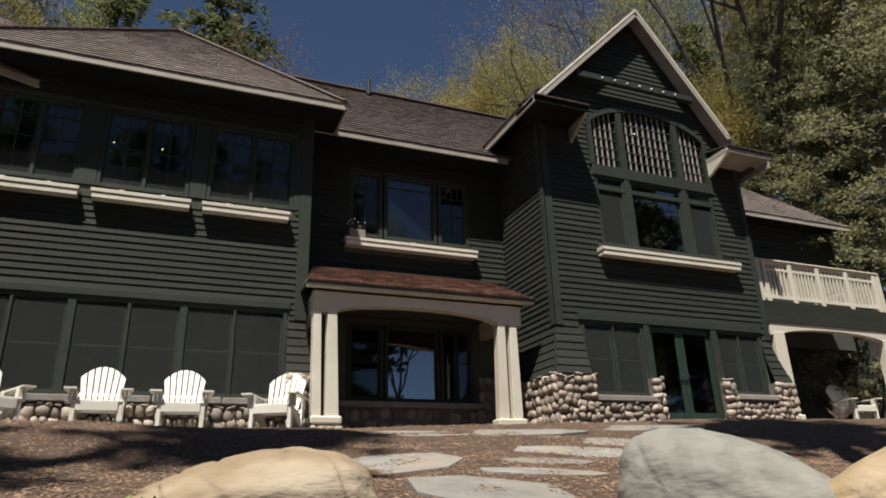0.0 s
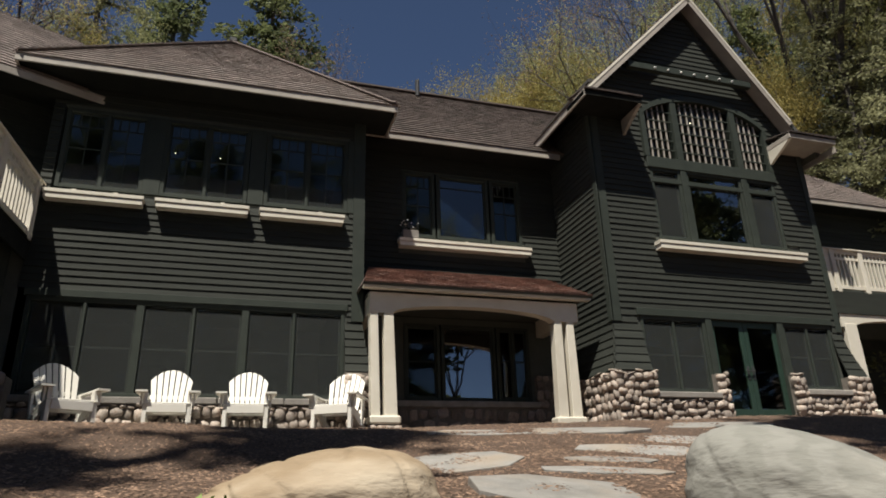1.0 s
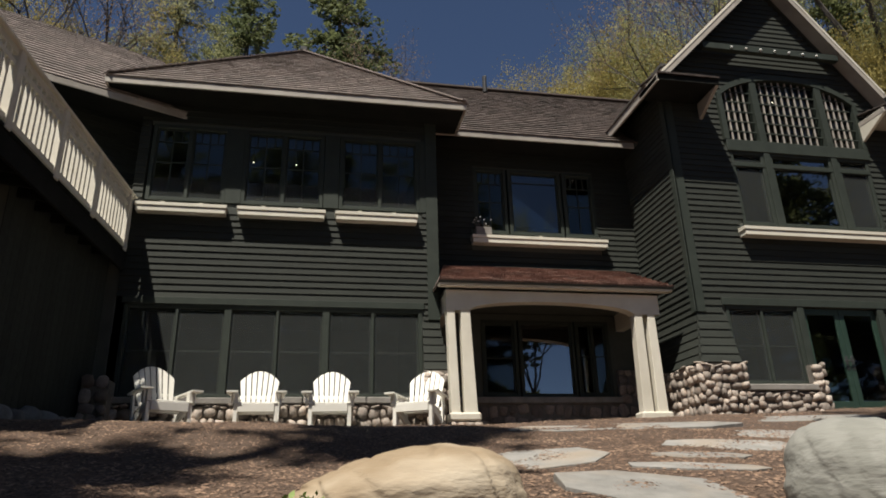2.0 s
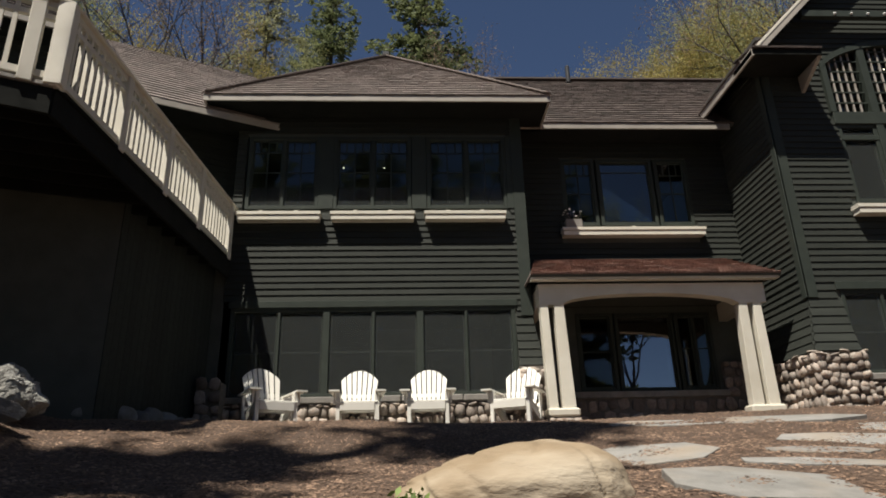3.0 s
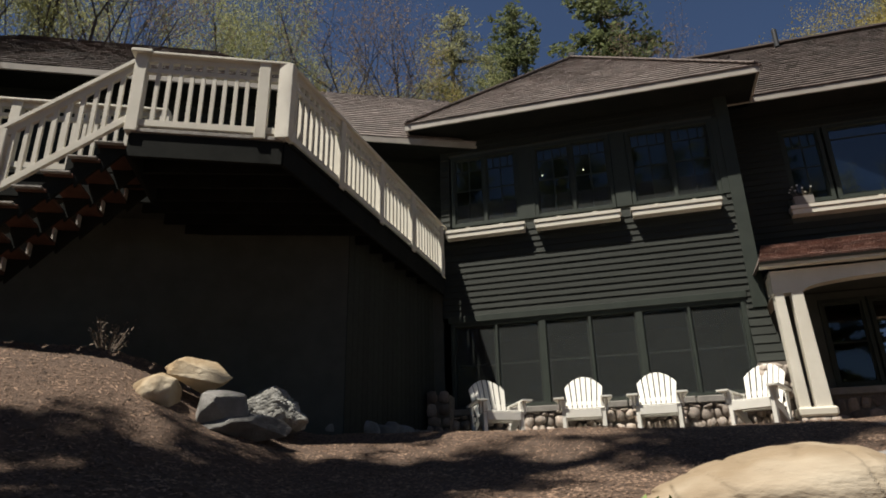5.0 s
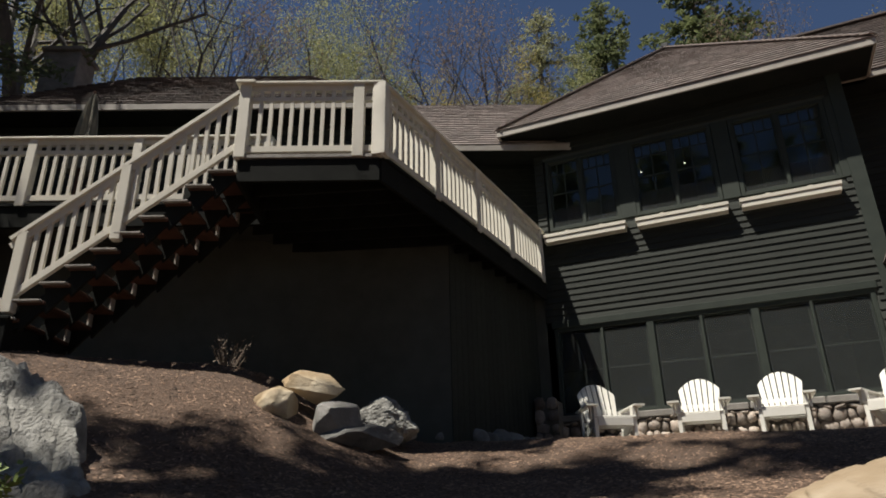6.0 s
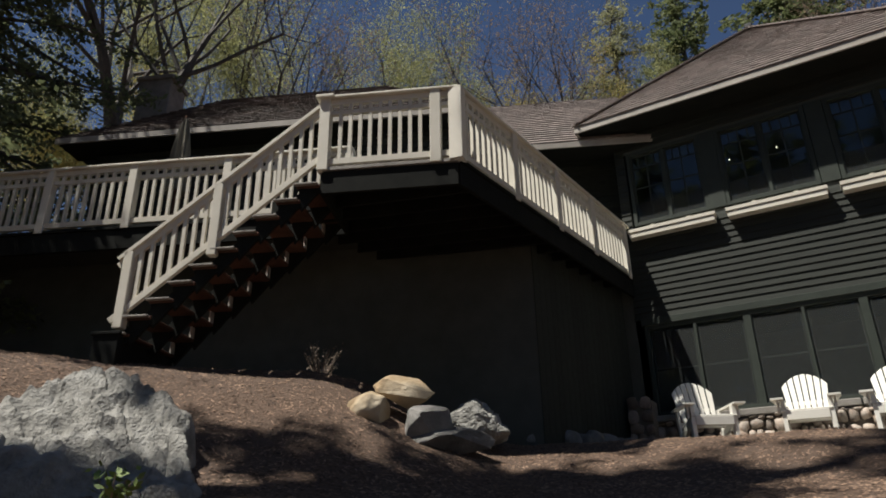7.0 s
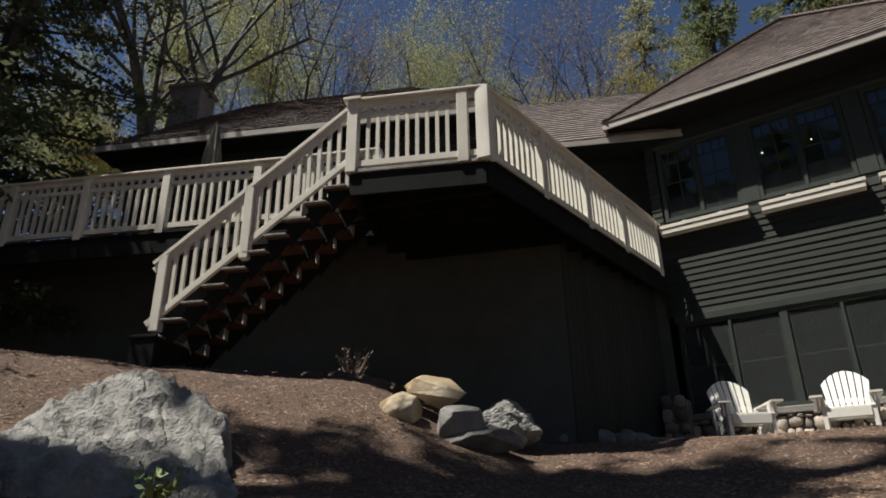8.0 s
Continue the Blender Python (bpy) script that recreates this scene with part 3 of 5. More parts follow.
part("head_trim", bbox(7.3, 12.06, -0.06, 0.0, 3.2, 3.34, FC, bevel=0.004), M_TRIM, wc)
wcs = wall_slab("wall_c_side", FCS, 0.0, 1.72, 0.6, 7.9)
clapboards(wcs, FCS, 0.0, 1.88, 3.05, 7.88)
clapboards(wcs, FCS, 0.0, 1.9, 2.1, 3.05, step=0.158, flare=cflare, skew=lambda z, s: cflare(z) if s else 0)
part("corner_board", bbox(1.80, 1.945, -0.045, 0.0, 3.06, 7.6, FCS, bevel=0.004), M_TRIM, wcs)
wcr = wall_slab("wall_c_right", facing(CR + 0.15, 11.1, 90), 0.0, 4.0, 0.6, 7.9, thick=0.18)

# the tall window group of the right block
window(FC, 8.1, 8.86, 4.86, 6.5, [], "tall narrow side window with grey screen", screen=9)
window(FC, 9.0, 10.45, 4.86, 6.5, [], "large middle window reflecting trees", frame_w=0.06, glass=M_GLASS_M)
window(FC, 10.59, 11.36, 4.86, 6.5, [], "tall narrow side window with grey screen", screen=9)
for c in (8.93, 10.52):
    part("window_post", bbox(c - 0.07, c + 0.07, -0.05, 0.11, 4.86, 6.5, FC, bevel=0.004), M_TRIM, wc)
part("transom_bar", bbox(8.05, 11.42, -0.06, 0.1, 6.5, 6.76, FC, bevel=0.006), M_TRIM, wc)
part("transom_bar", bbox(8.1, 11.36, -0.03, 0.05, 6.16, 6.26, FC, bevel=0.006), M_TRIM, wc)
ledge(FC, 7.94, 11.66, 4.75, depth=0.22, h=0.17, clips=0)


def arched_light():
    WIN[0] += 1
    w = thing(f"window_{WIN[0]}", "arched window with many small panes in green frames", "window", kind="structure")
    x0, x1, zb = 8.05, 11.40, 6.76
    bm = bmesh.new()
    xs = list(np.linspace(x0, x1, 33))
    for a, b in zip(xs, xs[1:]):
        pts = [(a, arch_z(a) - 0.1), (b, arch_z(b) - 0.1), (b, arch_z(b) + 0.03), (a, arch_z(a) + 0.03)]
        lo = [bm.verts.new(FC @ Vector((x, -0.07, z))) for x, z in pts]
        hi = [bm.verts.new(FC @ Vector((x, 0.12, z))) for x, z in pts]
        for q in ((0, 1, 2, 3),):
            bm.faces.new([lo[i] for i in q])
            bm.faces.new([hi[i] for i in q][::-1])
        for i in range(4):
            j = (i + 1) % 4
            bm.faces.new((lo[i], hi[i], hi[j], lo[j]))
    bmesh.ops.remove_doubles(bm, verts=bm.verts, dist=0.001)
    part("arch_frame", bm, M_TRIM, w)
    for a, b in ((x0 - 0.02, x0 + 0.09), (x1 - 0.09, x1 + 0.02)):
        part("window_frame", bbox(a, b, -0.065, 0.11, zb, arch_z((a + b) / 2) - 0.05, FC), M_TRIM, w)
    for c in (8.93, 10.52):
        part("mullion", bbox(c - 0.075, c + 0.075, -0.06, 0.11, zb, arch_z(c) - 0.06, FC), M_TRIM, w)
    for a, b, n in ((x0 + 0.09, 8.855, 5), (9.005, 10.445, 9), (10.595, x1 - 0.09, 5)):
        gl = bmesh.new()
        steps = list(np.linspace(a, b, 9))
        vb = [gl.verts.new(FC @ Vector((x, 0.05, zb))) for x in steps]
        vt = [gl.verts.new(FC @ Vector((x, 0.05, arch_z(x) - 0.06))) for x in steps]
        for i in range(8):
            gl.faces.new((vb[i], vb[i + 1], vt[i + 1], vt[i]))
        part("pane", gl, M_GLASS, w).visible_shadow = False
        for k in range(1, n):
            x = a + (b - a) * k / n
            part("muntin", bbox(x - 0.014, x + 0.014, 0.015, 0.045, zb, arch_z(x) - 0.08, FC), M_FASCIA, w)
        for k in range(1, 7):
            z = zb + 0.24 * k
            inside = [x for x in steps if arch_z(x) - 0.1 > z]
            if len(inside) > 1:
                part("muntin", bbox(inside[0], inside[-1], 0.01, 0.04, z - 0.014, z + 0.014, FC), M_TRIM, w)
    return w


arched_light()
window(FC, 7.37, 8.85, 1.72, 3.2, [(8.11, 0.05)], "lower window beside the glazed doors", muntins=[("h", 2.45)], screen=9)
window(FC, 10.74, 12.02, 1.82, 3.2, [(11.38, 0.05)], "lower window beside the glazed doors", muntins=[("h", 2.5)], screen=9)
part("door_post", bbox(8.85, 8.99, -0.05, 0.12, 1.2, 3.2, FC, bevel=0.004), M_TRIM, wc)
part("door_post", bbox(10.61, 10.75, -0.05, 0.12, 1.2, 3.2, FC, bevel=0.004), M_TRIM, wc)


def glazed_door(name, m, w, h, hand, label):
    d = thing(name, label, "door", "pair of glazed doors", kind="structure", at=m)
    for a, b, c, e in ((0, 0.1, 0, h), (w - 0.1, w, 0, h), (0.1, w - 0.1, 0, 0.24), (0.1, w - 0.1, h - 0.11, h)):
        part("door_rail", bbox(a, b, 0, 0.05, c, e, bevel=0.004), M_DOOR, d)
    part("pane", bbox(0.1, w - 0.1, 0.022, 0.028, 0.24, h - 0.11), M_GLASS, d).visible_shadow = False
    x = w - 0.055 if hand else 0.055
    part("handle_plate", bbox(x - 0.025, x + 0.025, -0.012, 0, 0.82, 1.08, bevel=0.004), M_METAL, d)
    part("handle", bbox(x - 0.09, x + 0.015, -0.06, -0.04, 0.97, 0.995, bevel=0.004), M_METAL, d)


glazed_door("door_1", FC @ pose(8.99, 0.03, 1.2, 0, 0, 0), 0.805, 1.98, 1, "dark green glazed garden door, closed")
glazed_door("door_2", FC @ pose(9.805, 0.03, 1.2, 0, 0, 0), 0.805, 1.98, 0, "dark green glazed garden door, closed")

sc = thing("stone_base", "rough base of pale rounded river cobbles", "stone wall", kind="structure")
part("mortar_core", bbox(CL - 0.2, 7.36, -0.2, 0.0, 0.6, 2.08, FC), M_MORTAR, sc)
part("mortar_core", bbox(7.36, 8.98, -0.16, 0.0, 0.6, 1.6, FC), M_MORTAR, sc)
part("mortar_core", bbox(8.80, 8.98, -0.18, 0.0, 1.6, 2.08, FC), M_MORTAR, sc)
part("mortar_core", bbox(10.62, 10.82, -0.18, 0.0, 0.6, 2.1, FC), M_MORTAR, sc)
part("mortar_core", bbox(10.82, 12.0, -0.16, 0.0, 0.6, 1.7, FC), M_MORTAR, sc)
part("mortar_core", bbox(12.0, CR + 0.2, -0.2, 0.0, 0.6, 2.08, FC), M_MORTAR, sc)
part("mortar_core", bbox(0.0, 1.9, -0.2, 0.0, 0.6, 2.08, FCS), M_MORTAR, sc)
part("ledge_stone", bbox(7.38, 8.8, -0.26, 0.0, 1.6, 1.71, FC, bevel=0.015), M_LEDGE, sc)
part("ledge_stone", bbox(10.84, 12.0, -0.26, 0.0, 1.7, 1.81, FC, bevel=0.015), M_LEDGE, sc)
part("door_step", bbox(8.8, 10.8, -0.5, 0.0, 0.9, 1.19, FC, bevel=0.02), M_LEDGE, sc)

# roofs
EZ = 7.24
AX0, AX1, AY, AC, ARY, ARZ = -3.84, 2.79, 11.3, -0.52, 14.6, 10.52
ra = roof("roof_a", [((AX0, AY, EZ), (AX1, AY, EZ), (AC, ARY, ARZ), (AC, ARY, ARZ)),
                     ((AX1, AY, EZ), (AX1, 19, EZ), (AC, 19, ARZ), (AC, ARY, ARZ)),
                     ((AX0, 19, EZ), (AX0, AY, EZ), (AC, ARY, ARZ), (AC, 19, ARZ))], "hipped roof of weathered grey cedar shingles")
fascia(ra, (AX0, AY + 0.02, EZ), (AX1, AY + 0.02, EZ))
fascia(ra, (AX1 - 0.02, AY, EZ), (AX1 - 0.02, 12.34, EZ))
fascia(ra, (AX0 + 0.02, AY, EZ), (AX0 + 0.02, 13.0, EZ))
# soffit coloured near black, with the shade below the eave in its colour
part("soffit", bbox(AX0 + 0.04, AX1 - 0.04, AY + 0.04, 12.5, EZ - 0.10, EZ - 0.06), M_RIM_SHADE, ra)
for p in (Vector((AX0, AY, EZ)), Vector((AX1, AY, EZ))):
    q = Vector((AC, ARY, ARZ))
    n = 34
    for k in range(n):
        a, b = p.lerp(q, k / n), p.lerp(q, (k + 1.2) / n)
        part("hip_shingle", along(a + Vector((0, 0, 0.062)), b + Vector((0, 0, 0.036)), 0.21, 0.024), M_SHINGLE, ra)
part("finial", bbox(AC - 0.09, AC + 0.09, ARY - 0.12, ARY + 0.06, ARZ, ARZ + 0.12, bevel=0.02), M_METAL, ra)
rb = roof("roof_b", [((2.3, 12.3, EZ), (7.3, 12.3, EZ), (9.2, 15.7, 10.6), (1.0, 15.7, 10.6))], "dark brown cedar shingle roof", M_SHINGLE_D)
fascia(rb, (2.3, 12.32, EZ), (6.82, 12.32, EZ))
part("soffit", bbox(2.3, 6.85, 12.36, 13.2, EZ - 0.10, EZ - 0.06), M_RIM_SHADE, rb)
part("ridge_cap", along((0.5, 15.7, 10.63), (9.2, 15.7, 10.63), 0.22, 0.05), M_SHINGLE_D, rb)
vp = bmesh.new()
bmesh.ops.create_cone(vp, cap_ends=True, segments=12, radius1=0.06, radius2=0.06, depth=0.5, matrix=pose(4.35, 15.4, 10.6))
part("vent_pipe", vp, M_METAL, rb)

CEL, CER, CEZ, CEZR, CFY = 6.42, 12.76, 7.69, 7.22, 10.35
RY = 10.78
KX, KZ = 12.28, 7.78
PK = Vector((9.80, RY, 11.14))
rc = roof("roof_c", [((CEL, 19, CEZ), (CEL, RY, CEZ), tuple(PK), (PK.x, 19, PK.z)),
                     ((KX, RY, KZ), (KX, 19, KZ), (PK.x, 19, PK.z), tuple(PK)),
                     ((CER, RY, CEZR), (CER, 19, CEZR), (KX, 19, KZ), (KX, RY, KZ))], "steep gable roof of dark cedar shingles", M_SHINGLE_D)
# left rake soffit coloured as shaded, right one coloured as lit
for e, mat_s in ((Vector((CEL, RY, CEZ)), M_RIM_SHADE), (Vector((KX, RY, KZ)), M_FASCIA)):
    d = Vector((0, -0.012, -0.12))
    stop = PK.lerp(e, 0.92)
    part("bargeboard", along(PK + d, stop + d, 0.04, 0.15), M_FASCIA, rc)
    part("barge_moulding", along(PK + d * 0.3 + Vector((0, -0.025, 0)), stop + d * 0.3 + Vector((0, -0.025, 0)), 0.03, 0.05), M_WHITE, rc)
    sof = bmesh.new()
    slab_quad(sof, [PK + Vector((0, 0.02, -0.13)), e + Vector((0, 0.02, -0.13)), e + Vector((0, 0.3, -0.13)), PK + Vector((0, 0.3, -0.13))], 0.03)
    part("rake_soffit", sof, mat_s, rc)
fascia(rc, (CEL + 0.02, CFY, CEZ), (CEL + 0.02, 12.9, CEZ), 0.16)
fascia(rc, (CER - 0.02, CFY, CEZR), (CER - 0.02, 12.9, CEZR), 0.16)
# eave returns on both corners of the gable; the left one's shade is coloured in
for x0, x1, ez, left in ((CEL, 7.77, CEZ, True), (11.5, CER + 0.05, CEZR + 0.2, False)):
    r = thing("eave_return", "small shingled eave return, soffit tone set by how light falls", "roof", "eave returns", kind="structure")
    part("soffit_box", bbox(x0, x1, CFY, 11.1, ez - 0.14, ez - 0.02, bevel=0.01), M_RIM_SHADE if left else M_FASCIA, r)
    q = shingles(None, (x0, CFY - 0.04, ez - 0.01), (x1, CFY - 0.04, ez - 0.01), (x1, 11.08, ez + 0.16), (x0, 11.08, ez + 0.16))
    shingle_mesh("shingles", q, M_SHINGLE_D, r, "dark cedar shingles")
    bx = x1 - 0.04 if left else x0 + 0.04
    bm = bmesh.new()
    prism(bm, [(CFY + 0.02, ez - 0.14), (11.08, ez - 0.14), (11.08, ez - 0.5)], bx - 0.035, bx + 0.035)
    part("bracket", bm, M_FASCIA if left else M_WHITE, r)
# collar beam with bulbs
cb = thing("collar_beam", "dark green collar beam across the gable with a row of bulbs", "beam")
part("beam", bbox(7.91, 11.21, RY + 0.03, RY + 0.16, 8.82, 8.97, bevel=0.008), M_TRIM, cb)
bulb = bpy.data.materials.new("clear bulb glass")
bulb.use_nodes = True
bulb.node_tree.nodes["Principled BSDF"].inputs["Base Color"].default_value = (0.85, 0.84, 0.8, 1)
bulb.node_tree.nodes["Principled BSDF"].inputs["Roughness"].default_value = 0.1
for k in range(7):
    bm = bmesh.new()
    bmesh.ops.create_icosphere(bm, subdivisions=2, radius=0.028, matrix=pose(8.58 + k * 0.345, RY + 0.01, 8.88))
    part("bulb", bm, bulb, cb, smooth=True)
shelf = thing("copper_flashing", "bright copper flashing where the roofs meet", "flashing")
fl = bmesh.new()
slab_quad(fl, [(6.22, 12.5, EZ + 0.08), (6.56, 12.5, EZ + 0.08), (6.56, 12.95, EZ + 0.56), (6.22, 12.95, EZ + 0.56)], 0.01)
part("flashing_sheet", fl, M_COPPER, shelf)
valley = thing("copper_flashing", "thin copper valley strip between two shingle roofs", "flashing")
part("flashing_sheet", along((AX0 + 0.02, AY + 0.08, EZ + 0.09), (AX0 + 0.5, AY + 0.56, EZ + 0.57), 0.12, 0.012), M_COPPER, valley)

# interior shells, so that no sky shows through the panes; the unlit gloom is in their colour
inner = thing("interior_shell", "room walls and floors behind the windows, coloured dark for gloom", "room", kind="structure")
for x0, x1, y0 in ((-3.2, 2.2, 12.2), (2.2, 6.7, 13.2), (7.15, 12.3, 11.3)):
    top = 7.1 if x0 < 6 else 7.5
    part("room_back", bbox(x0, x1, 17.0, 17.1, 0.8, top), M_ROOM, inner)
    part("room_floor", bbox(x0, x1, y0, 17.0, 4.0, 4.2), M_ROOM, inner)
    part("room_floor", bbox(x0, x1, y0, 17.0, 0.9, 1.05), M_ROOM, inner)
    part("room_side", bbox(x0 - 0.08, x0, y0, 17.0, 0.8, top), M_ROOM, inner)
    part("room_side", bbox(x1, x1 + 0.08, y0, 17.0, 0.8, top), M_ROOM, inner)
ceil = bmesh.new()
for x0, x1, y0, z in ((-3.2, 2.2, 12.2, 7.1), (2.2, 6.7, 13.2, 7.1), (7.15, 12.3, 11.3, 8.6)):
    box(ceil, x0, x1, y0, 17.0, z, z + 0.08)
tagged(link("ceiling", ceil, M_ROOM), "plain ceilings of the rooms, coloured dark for gloom", "ceiling", kind="structure")
back = bmesh.new()
box(back, -3.5, 12.4, 19.0, 19.2, 0.0, 7.1)
tagged(link("wall_back", back, M_DARK), "plain dark rear wall of the house", "wall", kind="structure")


# ---- the portico ----
def portico():
    p = thing("portico", "cream portico with paired columns and red cedar roof", "porch")
    y0, y1 = 11.45, 13.0
    # arched front beam
    bm = bmesh.new()
    xs = list(np.linspace(2.3, 6.38, 41))
    lo = lambda x: 3.09 + (0.19 * math.sqrt(max(0, 1 - ((x - 4.28) / 1.56) ** 2)) if abs(x - 4.28) < 1.56 else 0)
    for a, b in zip(xs, xs[1:]):
        pts = [(a, lo(a)), (b, lo(b)), (b, 3.5), (a, 3.5)]
        f = [bm.verts.new((x, y0, z)) for x, z in pts]
        g = [bm.verts.new((x, y0 + 0.22, z)) for x, z in pts]
        bm.faces.new(f)
        bm.faces.new(g[::-1])
        for i in range(4):
            j = (i + 1) % 4
            bm.faces.new((f[i], g[i], g[j], f[j]))
    bmesh.ops.remove_doubles(bm, verts=bm.verts, dist=0.001)
    part("front_beam", bm, M_WHITE, p)
    part("side_beam", bbox(2.32, 2.5, y0 + 0.22, 12.98, 3.12, 3.5), M_WHITE, p)
    part("side_beam", bbox(6.2, 6.37, y0 + 0.22, 12.98, 3.12, 3.5), M_WHITE, p)
    part("eave_board", bbox(2.16, 6.62, y0 - 0.16, y0 + 0.0, 3.5, 3.56, bevel=0.006), M_WHITE, p)
    part("porch_ceiling", bbox(2.3, 6.4, y0, y1, 3.46, 3.5), M_DARK, p)
    # columns in pairs, slightly tapered
    for t0, t1, b0, b1 in ((2.31, 2.45, 2.34, 2.50), (2.56, 2.73, 2.57, 2.80), (5.87, 6.03, 5.82, 6.02), (6.13, 6.28, 6.10, 6.30)):
        bm = bmesh.new()
        for v in box(bm, 0, 1, y0 + 0.01, y0 + 0.2, 1.3, 3.12):
            v.co.x = (t0, t1)[v.co.x > 0.5] if v.co.z > 2 else (b0, b1)[v.co.x > 0.5]
        bmesh.ops.bevel(bm, geom=bm.edges[:], offset=0.008, segments=1, affect="EDGES")
        part("column", bm, M_WHITE, p)
    for x0, x1 in ((2.30, 2.85), (5.76, 6.36)):
        part("column_base", bbox(x0, x1, y0 - 0.05, y0 + 0.26, 1.17, 1.31, bevel=0.03), M_WHITE, p)
        for k in range(4):
            st = Matrix.Translation((x0 + (k + 0.5) * (x1 - x0) / 4, y0 + 0.05, 1.08)) @ Matrix.Diagonal((0.1, 0.17, 0.1, 1))
            piece("base_stone", COBBLES[k], p, st)
    # roof
    quad = ((2.14, y0 - 0.2, 3.58), (6.64, y0 - 0.2, 3.58), (6.3, 12.62, 4.32), (2.5, 12.62, 4.32))
    bm = bmesh.new()
    slab_quad(bm, quad, 0.05)
    part("roof_deck", bm, M_DARK, p)
    end = bmesh.new()
    slab_quad(end, [(6.64, y0 - 0.2, 3.58), (6.64, 12.9, 3.58), (6.3, 12.62, 4.32)], 0.04)
    part("roof_end", end, M_SHINGLE_D, p)
    end = bmesh.new()
    slab_quad(end, [(2.14, 12.9, 3.58), (2.14, y0 - 0.2, 3.58), (2.5, 12.62, 4.32)], 0.04)
    part("roof_end", end, M_SHINGLE_D, p)
    for q in shingles(None, *quad, expo=0.15, width=0.19, thick=0.036):
        bm = bmesh.new()
        v = [bm.verts.new(c) for c in q]
        for f in ((0, 1, 2, 3), (4, 5, 1, 0), (5, 2, 1), (4, 0, 3)):
            bm.faces.new([v[i] for i in f])
        part("shingle", bm, M_SHINGLE_R, p)


portico()


# ---- railings ----
def railing(parent, p, q, ztop, zbot, posts=(0, 1), post_w=0.13, gap=0.135, lower=True, cap=True):
    """A cream railing from p to q in plan: posts at given fractions, balusters between, cap, upper and lower rail."""
    p, q = Vector((*p, 0)), Vector((*q, 0))
    d = q - p
    length = d.length
    d.normalize()
    ang = math.degrees(math.atan2(d.y, d.x))
    m = Matrix.Translation(p) @ Matrix.Rotation(radians(ang), 4, "Z")
    for f in posts:
        c = f * length
        part("post", bbox(c - post_w / 2, c + post_w / 2, -post_w / 2, post_w / 2, zbot - 0.04, ztop - 0.03, m, bevel=0.008), M_WHITE, parent)
    part("rail_cap", bbox(-0.04, length + 0.04, -0.085, 0.085, ztop - 0.04, ztop, m, bevel=0.01), M_WHITE, parent)
    part("top_rail", bbox(0, length, -0.03, 0.03, ztop - 0.12, ztop - 0.045, m), M_WHITE, parent)
    part("mid_rail", bbox(0, length, -0.028, 0.028, ztop - 0.27, ztop - 0.21, m), M_WHITE, parent)
    part("bottom_rail", bbox(0, length, -0.032, 0.032, zbot + 0.05, zbot + 0.13, m), M_WHITE, parent)
    fs = sorted(posts)
    for a, b in zip(fs, fs[1:]):
        a, b = a * length + post_w / 2, b * length - post_w / 2
        n = max(1, round((b - a) / gap) - 1)
        me = None
        for k in range(n):
            x = a + (b - a) * (k + 1) / (n + 1)
            part("baluster", bbox(x - 0.022, x + 0.022, -0.022, 0.022, zbot + 0.12, ztop - 0.1, m), M_WHITE, parent)


# ---- deck with stairs ----
U = Vector((-0.905, -0.425, 0))
N_IN = Vector((-0.425, 0.905, 0))
PA = Vector((-5.23, 5.68, 0))
PB = Vector((-3.69, 6.40, 0))
PE = Vector((-3.27, 11.95, 0))
PS = PA + N_IN * 1.25
PL = PS + U * 8.2
DZT, DZ = 5.18, 4.13


def make_deck():
    d = thing("deck", "raised wooden deck with cream railing and dark green rim", "deck")
    outline = [PE, PB, PA, PS, PL, PL + N_IN * 3.2, Vector((-6.2, 9.6, 0)), Vector((-3.6, 12.6, 0))]
    bm = bmesh.new()
    slab_quad(bm, [v + Vector((0, 0, DZ)) for v in outline], 0.05)
    part("deck_floor", bm, M_DARK, d)
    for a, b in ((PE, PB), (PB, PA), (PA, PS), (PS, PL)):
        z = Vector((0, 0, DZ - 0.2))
        part("rim_board", along(a + z, b + z, 0.05, 0.3), M_RIM_SHADE, d)
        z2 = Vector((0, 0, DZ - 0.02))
        part("edge_board", along(a + z2, b + z2, 0.1, 0.045), M_LEDGE if a is PA or b is PA else M_RIM_SHADE, d)
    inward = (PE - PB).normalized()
    # joists in near black, which paints the shade under the deck
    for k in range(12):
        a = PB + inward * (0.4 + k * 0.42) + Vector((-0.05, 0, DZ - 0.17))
        part("joist", along(a, a + Vector((-2.6, -0.9, 0)), 0.045, 0.2), M_RIM_SHADE, d)
    rail = thing("deck_railing", "cream painted railing with square balusters", "railing", "deck railings")
    railing(rail, PE.xy, PB.xy, DZT, DZ, posts=(0.03, 0.294, 0.523, 0.756, 1.0))
    part("corner_post", bbox(-0.088, 0.088, -0.088, 0.088, DZ - 0.02, DZT - 0.03, Matrix.Translation(PB) @ Matrix.Rotation(radians(12), 4, "Z"), bevel=0.008), M_WHITE, rail)
    rail = thing("deck_railing", "short cream railing above the stairs", "railing", "deck railings")
    railing(rail, PB.xy, PA.xy, DZT, DZ, posts=(0.16, 1.0), post_w=0.14)
    part("end_cap", bbox(-0.12, 0.12, -0.12, 0.12, DZT - 0.045, DZT + 0.005, Matrix.Translation(PA) @ Matrix.Rotation(radians(25), 4, "Z"), bevel=0.01), M_WHITE, rail)
    rail = thing("deck_railing", "long cream railing along the wing", "railing", "deck railings")
    railing(rail, PS.xy, PL.xy, DZT, DZ, posts=(0.0, 0.226, 0.408, 0.574, 0.732, 0.90, 1.0))


make_deck()


